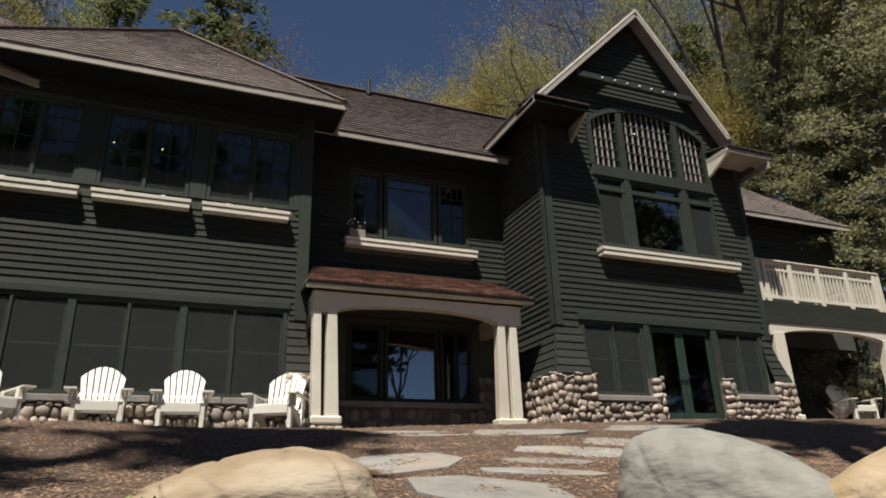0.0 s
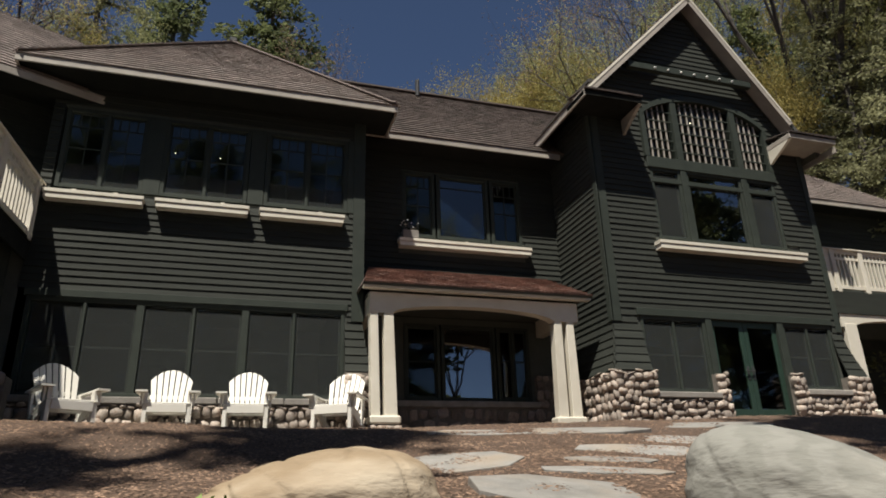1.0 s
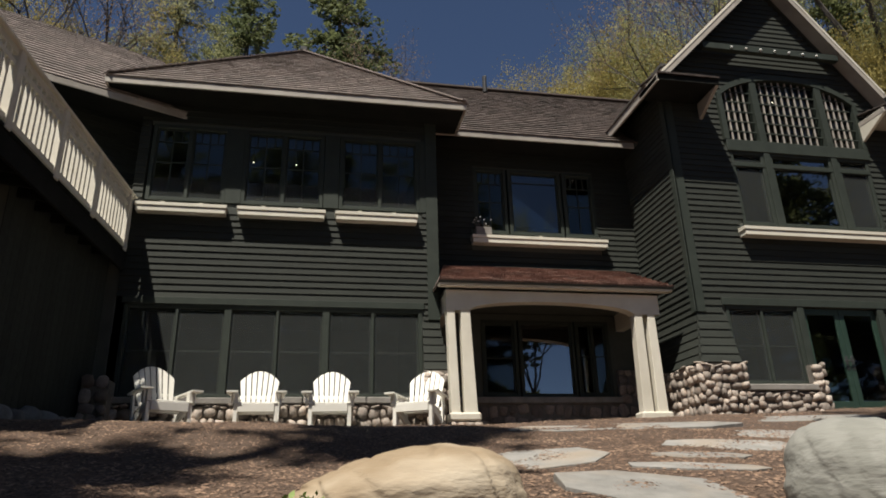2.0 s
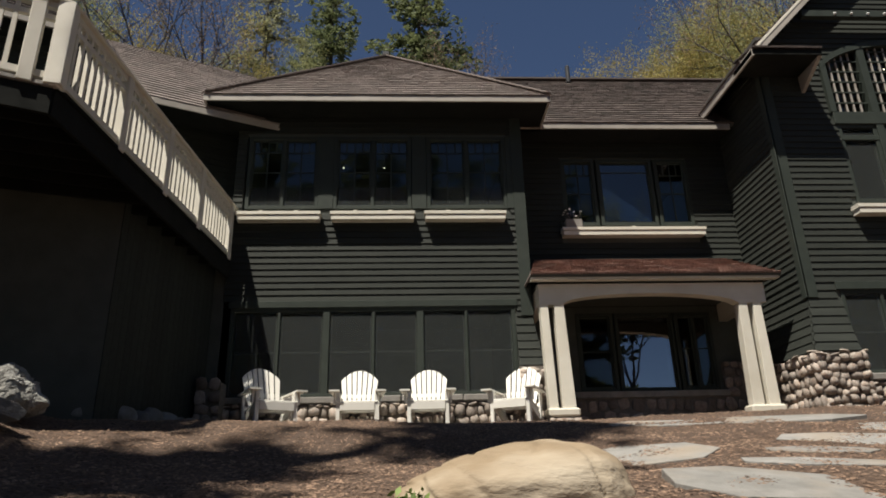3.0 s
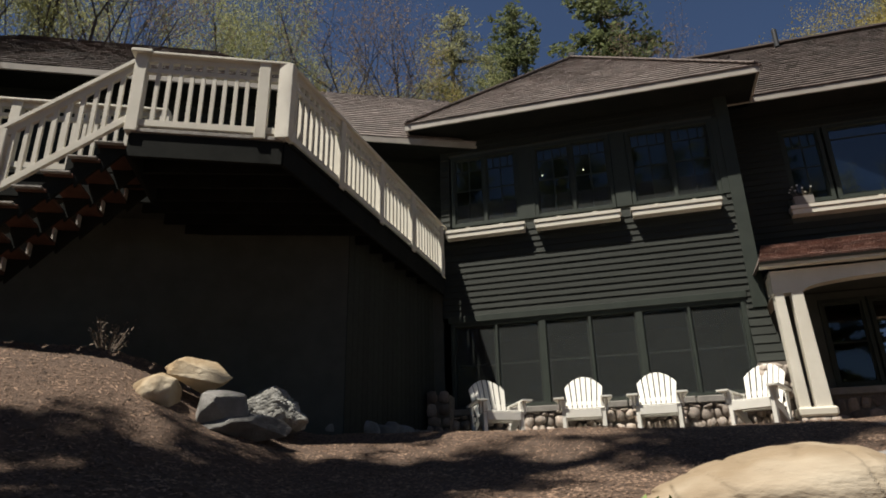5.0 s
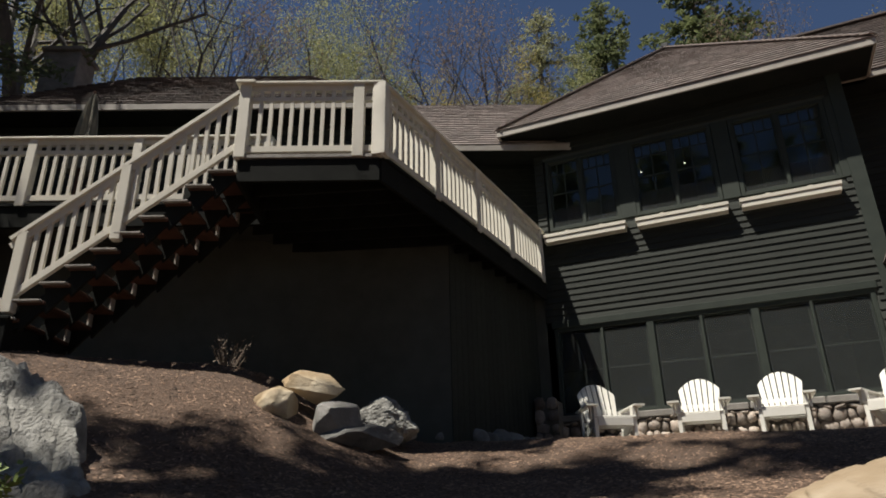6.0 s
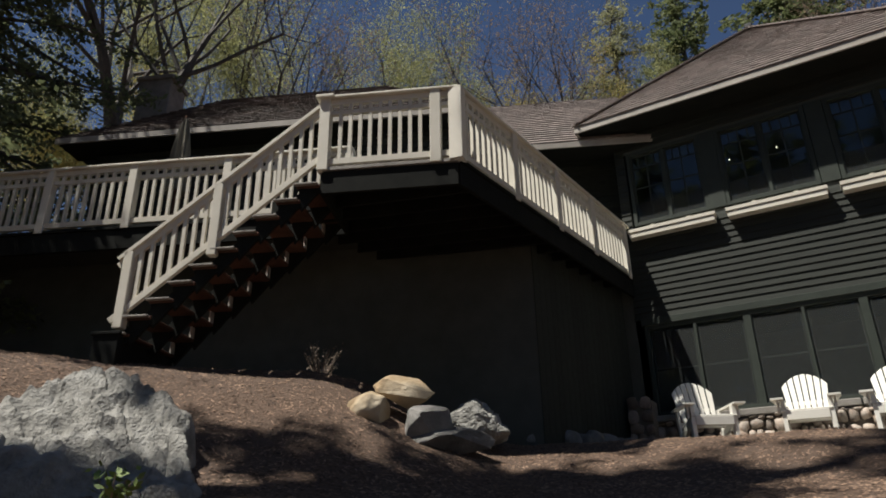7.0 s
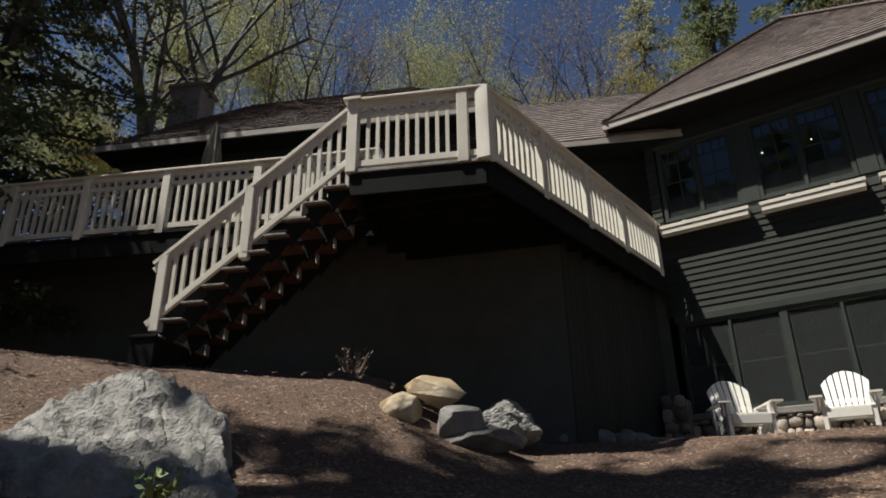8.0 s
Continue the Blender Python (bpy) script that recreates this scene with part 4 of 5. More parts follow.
def make_stairs():
    s = thing("staircase", "open wooden stairs with dark stringers and cream handrail", "stairs")
    n, run, z0, z1 = 10, 0.245, 2.13, DZ
    rise = (z1 - z0) / n
    ang = math.degrees(math.atan2(-U.y, -U.x))
    foot = PA + U * (n * run + 0.05)
    m = Matrix.Translation(foot) @ Matrix.Rotation(radians(ang), 4, "Z")  # x climbs towards the deck, y points inwards
    for k in range(n):
        z = z0 + rise * k
        part("tread", bbox(k * run - 0.04, (k + 1) * run + 0.02, 0.0, 1.15, z - 0.04, z, m, bevel=0.006), M_UNDER, s)
        part("tread_nosing", bbox(k * run - 0.06, (k + 1) * run + 0.0, -0.062, -0.002, z - 0.02, z + 0.004, m, bevel=0.005), M_LEDGE, s)
    for yo in (0.05, 0.58, 1.12):
        bm = bmesh.new()
        outline = []
        for k in range(n):
            z = z0 + rise * k - 0.042
            outline += [(k * run - 0.02, z), ((k + 1) * run - 0.02, z)]
        low = [(x + 0.02, z - rise * 1.05 - 0.1) for x, z in outline[::-2]] + [(0.0, z0 - 0.3)]
        cols = []
        for k in range(n):
            z = z0 + rise * k - 0.042
            a0, a1 = k * run - 0.02, (k + 1) * run - 0.02
            cols.append([(a0, z), (a1, z), (a1, z - rise * 0.35), (a0 + 0.05, z - rise * 1.5)])
        for j, q in enumerate(cols):
            f = [bm.verts.new(m @ Vector((x, yo - 0.022, zz))) for x, zz in q]
            g = [bm.verts.new(m @ Vector((x, yo + 0.022, zz))) for x, zz in q]
            bm.faces.new(f)
            bm.faces.new(g[::-1])
            for i in range(4):
                i2 = (i + 1) % 4
                bm.faces.new((f[i], g[i], g[i2], f[i2]))
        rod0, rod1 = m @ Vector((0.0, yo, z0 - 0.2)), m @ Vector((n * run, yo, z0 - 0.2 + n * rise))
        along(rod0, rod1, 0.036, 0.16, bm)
        part("stringer", bm, M_RIM_SHADE, s)
    for k in range(1, n):
        z = z0 + rise * k
        part("riser_batten", bbox(k * run + 0.0, k * run + 0.02, 1.0, 1.15, z - rise, z - 0.05, m), M_FASCIA, s)
    # handrail
    slope = (n * rise) / (n * run)
    zr = lambda x, h: z0 + slope * x + h
    bm = bmesh.new()
    L = n * run + 0.02
    for h, w, t, nm in ((0.93, 0.12, 0.05, "hand_rail"), (0.85, 0.05, 0.08, "upper_rail"), (0.15, 0.06, 0.08, "lower_rail")):
        part(nm, along(m @ Vector((0.0, 0.0, zr(0.0, h))), m @ Vector((L, 0.0, zr(L, h))), w, t), M_WHITE, s)
    for x in (0.13, 1.18):
        part("stair_post", bbox(x - 0.06, x + 0.06, -0.06, 0.06, zr(x, 0.0) - 0.05, zr(x, 0.92), m, bevel=0.008), M_WHITE, s)
    k = 0
    x = 0.27
    while x < L - 0.1:
        if abs(x - 1.18) > 0.09:
            part("baluster", bbox(x - 0.022, x + 0.022, -0.022, 0.022, zr(x, 0.15), zr(x, 0.86), m), M_WHITE, s)
        x += 0.128
    part("foot_block", bbox(-0.12, 0.2, -0.08, 1.2, 1.7, 2.1, m, bevel=0.01), M_RIM_SHADE, s)
    part("foot_tread", bbox(-0.15, 0.22, -0.1, 1.22, 2.1, 2.14, m, bevel=0.008), M_RIM_SHADE, s)


make_stairs()

# walls below and behind the deck
wu = wall_slab("wall_under_deck", FU, -9.5, 0.0, 0.3, DZ - 0.06, thick=0.15, label="shaded dark green boarded wall under the deck")
ua = math.degrees(math.atan2(12.1 - 9.0, -3.5 + 3.95))
FUS = facing(-3.95, 9.0, ua)
wus = wall_slab("wall_under_deck_side", FUS, 0.0, 3.13, 0.3, DZ - 0.06, thick=0.15, label="shaded dark green boarded wall under the deck")
for k in range(20):
    bm = bbox(k * 0.157, k * 0.157 + 0.15, -0.016, -0.001, 0.3, DZ - 0.06, FUS)
    part("wall_board", bm, M_SIDING, wus)
wf = wall_slab("wall_f", FF, -4.6, 0.1, 3.9, 7.2, label="dark green wall in shade behind the deck")
clapboards(wf, FF, -4.6, 0.1, 4.2, 7.2)
was2 = wall_slab("wall_a_left", facing(-3.3, 12.9, -90), 0.0, 0.9, 0.6, 7.3, thick=0.15)
FZ = 6.98
f0 = Vector((-2.52, 12.0, FZ))
e = Vector((-0.905, -0.425, 0))
rin = Vector((-0.425, 0.905, 1.0)) * 3.0
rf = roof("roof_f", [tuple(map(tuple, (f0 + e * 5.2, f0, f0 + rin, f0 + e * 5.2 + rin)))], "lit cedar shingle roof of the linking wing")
fascia(rf, f0 + e * 5.2, f0)
part("soffit", along(f0 + N_IN * 0.3 + Vector((0, 0, -0.12)), f0 + e * 5.2 + N_IN * 0.3 + Vector((0, 0, -0.12)), 0.6, 0.03), M_RIM_SHADE, rf)

ww = wall_slab("wall_w_front", FW, -4.3, 3.0, 3.6, 7.2, label="dark green wing wall in shade behind the deck")
clapboards(ww, FW, -4.3, 3.0, 4.2, 7.2)
wwr = wall_slab("wall_w_right", FW @ facing(3.0, 0.0, 90), 0.0, 3.5, 3.6, 7.2)
wwl = wall_slab("wall_w_left", FW @ facing(-4.3, 3.5, -90), 0.0, 3.5, 3.6, 7.2)


def fw(x, y, z):
    return tuple(FW @ Vector((x, y, z)))


WZ, WR, oh = 7.2, 9.5, 0.55
# dark shingles here also paint the hemlock's shade on the roof
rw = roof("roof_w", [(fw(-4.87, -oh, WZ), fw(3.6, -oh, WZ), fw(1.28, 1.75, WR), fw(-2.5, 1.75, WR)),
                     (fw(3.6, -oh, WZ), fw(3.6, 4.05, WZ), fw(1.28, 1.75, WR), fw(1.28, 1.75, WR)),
                     (fw(-4.87, 4.05, WZ), fw(-4.87, -oh, WZ), fw(-2.5, 1.75, WR), fw(-2.5, 1.75, WR))], "dark mossy cedar shingle hip roof of the wing, tree shade coloured in", M_SHINGLE_D)
fascia(rw, fw(-4.87, -oh, WZ), fw(3.6, -oh, WZ))
part("soffit", bbox(-4.8, 3.5, -oh + 0.03, 0.1, WZ - 0.14, WZ - 0.1, FW), M_RIM_SHADE, rw)
ch = thing("chimney", "square rendered chimney with a flat cap", "chimney")
CM = Matrix.Translation((-13.45, 8.5, 0)) @ Matrix.Rotation(radians(25), 4, "Z")
part("shaft", bbox(-0.42, 0.42, -0.36, 0.36, 4.0, 10.3, CM, bevel=0.02), M_CHIM, ch)
part("cap", bbox(-0.48, 0.48, -0.42, 0.42, 10.3, 10.42, CM, bevel=0.02), M_CHIM, ch)

# ---- right wing with balcony ----
FD = facing(0, 11.5, 0)
wd = wall_slab("wall_d_upper", facing(0, 13.4, 0), 12.45, 18.4, 3.6, 7.3)
clapboards(wd, facing(0, 13.4, 0), 12.45, 18.4, 4.2, 7.3)
wall_slab("wall_d_lower", facing(0, 14.4, 0), 12.45, 19.2, 0.8, 4.0, label="shaded wall behind the arched porch")
rd = roof("roof_d", [((12.58, 12.85, EZ), (18.68, 12.85, EZ), (15.58, 15.95, 10.3), (12.58, 15.95, 10.3)),
                     ((18.68, 12.85, EZ), (18.68, 19, EZ), (15.58, 19, 10.3), (15.58, 15.95, 10.3))], "weathered cedar shingle hip roof")
fascia(rd, (12.58, 12.87, EZ), (18.68, 12.87, EZ))
part("soffit", bbox(12.58, 18.58, 12.9, 13.5, EZ - 0.10, EZ - 0.06), M_RIM_SHADE, rd)
wall_slab("wall_d_side", facing(18.9, 11.7, 90), 0.0, 2.7, 0.8, 4.0, label="shaded end wall of the arched porch")
bal = thing("balcony", "cream railed balcony above an arched porch", "balcony")
part("balcony_floor", bbox(12.5, 17.4, 11.5, 13.4, 4.05, 4.17), M_DARK, bal)
part("rim_board", bbox(12.5, 17.4, 11.44, 11.5, 3.62, 4.16, bevel=0.005), M_SIDING, bal)
railing(bal, (12.9, 11.5), (17.15, 11.5), 5.2, 4.17, posts=(0.01, 0.06, 0.26, 0.48, 0.72, 0.96, 1.0), gap=0.12)
railing(bal, (17.15, 11.5), (17.15, 13.3), 5.2, 4.17, posts=(1.0,), gap=0.12)
bm = bmesh.new()
xs = list(np.linspace(12.98, 17.1, 31))
lo = lambda x: 3.32 + (0.2 * math.sqrt(max(0, 1 - ((x - 15.08) / 1.75) ** 2)) if abs(x - 15.08) < 1.75 else 0)
for a, b in zip(xs, xs[1:]):
    pts = [(a, lo(a)), (b, lo(b)), (b, 3.62), (a, 3.62)]
    f = [bm.verts.new((x, 11.47, z)) for x, z in pts]
    g = [bm.verts.new((x, 11.65, z)) for x, z in pts]
    bm.faces.new(f)
    bm.faces.new(g[::-1])
    for i in range(4):
        j = (i + 1) % 4
        bm.faces.new((f[i], g[i], g[j], f[j]))
bmesh.ops.remove_doubles(bm, verts=bm.verts, dist=0.001)
part("arched_beam", bm, M_WHITE, bal)
for x in (13.23, 16.95):
    bm = bmesh.new()
    vs = box(bm, x - 0.17, x + 0.17, 11.46, 11.7, 1.5, 3.4, bevel=0.01)
    part("column", bm, M_WHITE, bal)
    part("column_base", bbox(x - 0.25, x + 0.25, 11.4, 11.78, 1.3, 1.5, bevel=0.03), M_WHITE, bal)


# ---- loose things on the terrace ----
def adirondack():
    """A wide-armed garden chair; front towards -y, foot of the front legs at y = 0."""
    c = thing("garden_chair", "white painted slatted wooden garden chair with wide arms", "chair", "white garden chairs")
    w = 0.66
    for s in (-1, 1):
        x = s * (w / 2 - 0.03)
        part("front_leg", bbox(x - 0.03, x + 0.03, 0.0, 0.11, 0, 0.56, bevel=0.006), M_CHAIR, c)
        part("back_leg", along((x, 0.08, 0.36), (x, 0.92, 0.03), 0.04, 0.12), M_CHAIR, c)
        part("rear_post", along((x * 1.06, 0.60, 0.12), (x * 1.06, 0.68, 0.58), 0.035, 0.08, up=(0, -1, 0)), M_CHAIR, c)
        bm = bmesh.new()
        pts = [(-0.075, -0.1), (0.09, -0.1), (0.1, 0.02), (0.075, 0.25), (0.04, 0.62), (0.03, 0.76), (-0.035, 0.76), (-0.05, 0.3)]
        lo = [bm.verts.new((s * (w / 2 + 0.02 + px), py, 0.56)) for px, py in pts]
        hi = [bm.verts.new((s * (w / 2 + 0.02 + px), py, 0.585)) for px, py in pts]
        bm.faces.new(lo)
        bm.faces.new(hi[::-1])
        for i in range(8):
            j = (i + 1) % 8
            bm.faces.new((lo[i], hi[i], hi[j], lo[j]))
        bmesh.ops.recalc_face_normals(bm, faces=bm.faces)
        arm = part("arm", bm, M_CHAIR, c)
        part("arm_bracket", bbox(s * (w / 2 + 0.03) - 0.015, s * (w / 2 + 0.03) + 0.015, 0.02, 0.1, 0.38, 0.56), M_CHAIR, arm)
    part("front_apron", bbox(-w / 2 + 0.06, w / 2 - 0.06, -0.02, 0.015, 0.275, 0.40, bevel=0.005), M_CHAIR, c)
    for k in range(6):
        y = 0.02 + k * 0.085
        z = 0.405 - k * 0.02
        part("seat_slat", bbox(-w / 2, w / 2, -0.036, 0.036, -0.012, 0.012, pose(0, y, z, -13), bevel=0.004), M_CHAIR, c)
    n = 7
    m = pose(0, 0.52, 0.20, -24)
    for k in range(n):
        f = (k - (n - 1) / 2) / ((n - 1) / 2)
        bm = bmesh.new()
        x0, x1 = f * 0.215, f * 0.275
        pts = [(x0 - 0.028, 0.14), (x0 + 0.028, 0.14)] + [(x1 + q, 0.95 - 2.3 * (x1 + q) ** 2) for q in (0.036, 0.014, -0.014, -0.036)]
        bow = 0.03 * (1 - f * f)
        a = [bm.verts.new(m @ Vector((px, bow, pz))) for px, pz in pts]
        b = [bm.verts.new(m @ Vector((px, bow + 0.02, pz))) for px, pz in pts]
        bm.faces.new(a)
        bm.faces.new(b[::-1])
        for i in range(6):
            j = (i + 1) % 6
            bm.faces.new((a[i], b[i], b[j], a[j]))
        part("back_slat", bm, M_CHAIR, c)
    for z in (0.17, 0.42):
        part("back_brace", bbox(-0.3, 0.3, 0.052, 0.075, z, z + 0.07, m), M_CHAIR, c)
    return c


c0 = adirondack()
c0.matrix_world = pose(-0.80, 10.95, TZ, 0, 0, 2)
copy_thing(c0, pose(0.31, 10.97, TZ, 0, 0, -3))
copy_thing(c0, pose(1.60, 10.95, TZ, 0, 0, -27))
copy_thing(c0, pose(-1.98, 10.6, TZ - 0.02, 0, 0, 30))
copy_thing(c0, pose(15.95, 11.75, 1.38, 0, 0, -10))
copy_thing(c0, pose(-5.6, 7.6, DZ, 0, 0, 25))

# stones in the walls
cobble_wall(sb, FA @ Matrix.Translation((0, -0.13, 0)), -3.3, 1.93, 0.98, 1.50, 0.17, 0.08, seed=11)
cobble_wall(sb, FA @ Matrix.Translation((0, -0.21, 0)), 1.95, 2.46, 0.98, 2.06, 0.17, 0.07, seed=12)
cobble_wall(pb, FB @ Matrix.Translation((0, -0.12, 0)), 2.5, 6.7, 1.0, 1.62, 0.23, 0.035, FIELD, name="fieldstone", seed=13)
cobble_wall(pb, FB @ Matrix.Translation((0, -0.12, 0)), 6.1, 6.7, 1.66, 2.28, 0.23, 0.035, FIELD, name="fieldstone", seed=14)
cobble_wall(sc, FC @ Matrix.Translation((0, -0.21, 0)), CL - 0.2, 7.4, 1.05, 2.08, 0.16, 0.08, seed=15)
cobble_wall(sc, FC @ Matrix.Translation((0, -0.17, 0)), 7.4, 8.82, 1.05, 1.58, 0.155, 0.075, seed=16)
cobble_wall(sc, FC @ Matrix.Translation((0, -0.19, 0)), 8.78, 9.0, 1.05, 2.1, 0.17, 0.08, seed=17)
cobble_wall(sc, FC @ Matrix.Translation((0, -0.19, 0)), 10.6, 10.84, 1.15, 2.12, 0.17, 0.08, seed=18)
cobble_wall(sc, FC @ Matrix.Translation((0, -0.17, 0)), 10.84, 12.0, 1.15, 1.68, 0.155, 0.075, seed=19)
cobble_wall(sc, FC @ Matrix.Translation((0, -0.21, 0)), 12.0, CR + 0.2, 1.15, 2.1, 0.155, 0.075, seed=20)
cobble_wall(sc, FCS @ Matrix.Translation((0, -0.21, 0)), 0.3, 2.12, 1.05, 2.08, 0.18, 0.08, seed=21)

# boulders
def boulder(at, size, material, label, seed, turn, skew, full=2.6, tilt=0.0, groove=0.0):
    """A smooth full-bodied boulder: a rounded block whose crest is moved along its length, with shallow grooves."""
    bm = bmesh.new()
    bmesh.ops.create_icosphere(bm, subdivisions=6, radius=1.0)
    off = Vector((seed * 3.7, seed * 1.9, 0))
    for v in bm.verts:
        n = v.co.normalized()
        k = (abs(n.x) ** full + abs(n.y) ** full + abs(n.z) ** full) ** (-1 / full)
        q = n * k
        f = 1 + 0.07 * noise.noise(n * 1.6 + off) + 0.03 * noise.noise(n * 4 + off) + 0.006 * noise.noise(n * 15 + off)
        line = abs(noise.noise(Vector((n.x * 3.2 + 0.8 * n.z, n.y * 0.6, seed)) + off * 0.1))
        f -= groove * max(0.0, 1 - line * 7)
        x, y, z = q.x * f, q.y * f, q.z * f
        rise = 1.0 - (0.55 if (x - skew) * skew < 0 else 0.15) * min(1.0, abs(x - skew) / (1 + abs(skew))) ** 1.5
        v.co = Vector((x * size[0], y * size[1], z * size[2] * (rise if z > 0 else 1.0) + tilt * x * size[0]))
    ob = link("boulder", bm, material, smooth=True)
    ob.matrix_world = pose(*at, 0, 0, turn)
    return tagged(ob, label, "boulder")


boulder(polar(-7.9, 4.95, -0.06), (0.79, 0.55, 0.39), M_TAN, "large smooth tan boulder with pale veins", 2, -8, 0.42, groove=0.05)
boulder(polar(-43.3, 5.0, -0.10), (0.70, 0.55, 0.49), M_GREYB, "large smooth grey boulder with pale bands", 4, -42, -0.55, full=2.3, tilt=-0.12, groove=0.015)
boulder(polar(-54.6, 4.9, -0.10), (0.55, 0.4, 0.33), M_ORANGE, "ochre boulder beside the grey one", 6, -55, 0.3, full=2.2)


def outcrop(az, dist):
    """Bedrock rising from the bank: a sloping broken slab with a peak, a steep front and ledges along its layers."""
    m = Matrix.Translation(polar(az, dist, 0)) @ Matrix.Rotation(radians(az), 4, "Z")
    nu, nv = 150, 140
    verts = []
    for j in range(nv + 1):
        for i in range(nu + 1):
            u, v = -1.05 + 2.05 * i / nu, -1.15 + 2.35 * j / nv
            q = Vector((u, v, 0.0))
            uu = u + 0.10 * noise.noise(q * 2.1 + Vector((7, 0, 0))) + 0.05 * noise.noise(q * 5.3)
            vv = v + 0.12 * noise.noise(q * 1.9 + Vector((0, 9, 0))) + 0.05 * noise.noise(q * 6.1)
            h = min(1.29 + 0.80 * (vv - 0.62), 1.31 + 0.95 * uu, 1.29 - 0.14 * uu, 1.10 - 1.1 * (uu - 0.5), 1.29 - 1.4 * (vv - 0.62))
            lay = h * 5.5 + 1.2 * uu + 1.3 * noise.noise(q * 2.3 + Vector((3, 3, 0)))
            fl = lay - math.floor(lay)
            h += 0.09 * (min(1.0, fl * 1.25) ** 3 - fl)
            crack = abs(noise.noise(Vector((uu * 3.4 + vv * 1.2, vv * 2.0, 4.0))))
            h -= 0.035 * max(0.0, 1 - crack * 9)
            h += 0.05 * noise.noise(q * 3.3) + 0.035 * noise.noise(q * 8.1) + 0.02 * noise.noise(q * 19) + 0.01 * noise.noise(q * 41)
            out = max((abs(uu + 0.02) - 0.80) / 0.10, (-0.62 - 0.25 * uu - vv) / 0.16, (vv - 0.95) / 0.1, 0.0)
            p = m @ Vector((u, v, 0))
            g = ground_z(p.x, p.y) - 0.12
            k = min(1.0, out)
            h = h + (min(g, h) - h) * k * k * (3 - 2 * k)
            p.z = max(h, g - 0.05)
            verts.append(tuple(p))
    n = nu + 1
    faces = [(j * n + i, j * n + i + 1, (j + 1) * n + i + 1, (j + 1) * n + i) for j in range(nv) for i in range(nu)]
    me = bpy.data.meshes.new("rock_outcrop")
    me.from_pydata(verts, [], faces)
    me.materials.append(M_ROCK)
    tagged(new("rock_outcrop", me), "craggy grey bedrock outcrop in the bank", "rock")


outcrop(58.8, 5.9)
rock("rock", polar(67.2, 5.2, 0.16), (0.26, 0.3, 0.36), M_ROCK, "craggy grey rock beside the outcrop", 18, 0.2, 5, 61, sharp=0.5, category="rock", facets=12, cut=0.55)
rock("rock", polar(71.0, 7.0, 0.95), (0.3, 0.25, 0.2), M_ROCK, "grey stone half sunk in the bank", 19, 0.2, 4, 30, sharp=0.3, category="rock", facets=10, cut=0.55)
rock("rock", polar(34.9, 7.8, 1.36), (0.37, 0.3, 0.20), M_ORANGE, "flat yellow boulder on the bank", 9, 0.12, 5, 30, sharp=0.07, category="rock", facets=16, tilt=-0.12, cut=0.55)
rock("rock", polar(37.7, 7.5, 1.13), (0.25, 0.24, 0.21), M_ORANGE, "rounded yellow boulder on the bank", 10, 0.15, 5, 40, sharp=0.05, category="rock", facets=8, cut=0.6)
rock("rock", polar(33.4, 7.4, 0.98), (0.31, 0.24, 0.25), M_ROCK2, "angular grey block at the foot of the bank", 11, 0.1, 5, 20, sharp=0.05, category="rock", facets=14, cut=0.5)
rock("rock", polar(29.2, 8.1, 1.05), (0.42, 0.3, 0.27), M_ROCK, "rough pale grey rock at the foot of the bank", 12, 0.2, 5, 30, sharp=0.4, category="rock", facets=12, tilt=0.2, cut=0.55)
rock("rock", polar(32.0, 7.5, 0.78), (0.66, 0.3, 0.17), M_ROCK2, "flat dark slab set into the bank", 13, 0.12, 5, 33, sharp=0.05, category="rock", facets=14, cut=0.55)
for k in range(18):
    t = k / 17
    sx = random.uniform(0.12, 0.25)
    rock("rock", (-4.15 + 0.9 * t + random.uniform(-0.15, 0.1), 9.0 + 2.3 * t, 1.02 + sx * 0.4), (sx, sx * 0.8, sx * 0.75), M_ROCK2, "small round rock along the shaded wall", 20 + k, 0.2, 3, k * 37, category="rock", facets=5)


def flagstone(cx, cy, rx, ry, turn, seed, sides=7):
    rnd = random.Random(seed)
    bm = bmesh.new()
    ring = []
    for k in range(sides):
        a = 2 * math.pi * k / sides + rnd.uniform(-0.16, 0.16)
        q = (abs(math.cos(a)) ** 3 + abs(math.sin(a)) ** 3) ** (-1 / 3)
        r = q * rnd.uniform(0.82, 1.1)
        ring.append((rx * r * math.cos(a), ry * r * math.sin(a)))
    lo = [bm.verts.new((x, y, -0.08)) for x, y in ring]
    hi = [bm.verts.new((x, y, 0.007 + rnd.uniform(-0.003, 0.003))) for x, y in ring]
    bm.faces.new(hi)
    bm.faces.new(lo[::-1])
    for i in range(sides):
        j = (i + 1) % sides
        bm.faces.new((lo[i], lo[j], hi[j], hi[i]))
    bmesh.ops.bevel(bm, geom=[e for e in bm.edges if all(v.co.z > 0 for v in e.verts)], offset=0.005, segments=1, affect="EDGES")
    ob = link("flagstone", bm, M_FLAG)
    e = 0.3
    gx, gy = (ground_z(cx + e, cy) - ground_z(cx - e, cy)) / (2 * e), (ground_z(cx, cy + e) - ground_z(cx, cy - e)) / (2 * e)
    up = Vector((-gx, -gy, 1)).normalized()
    q = up.to_track_quat("Z", "Y").to_matrix().to_4x4()
    ob.matrix_world = Matrix.Translation((cx, cy, ground_z(cx, cy))) @ q @ Matrix.Rotation(radians(turn), 4, "Z")
    tagged(ob, "flat grey flagstone laid in the mulch", "flagstone", "stepping stone path")


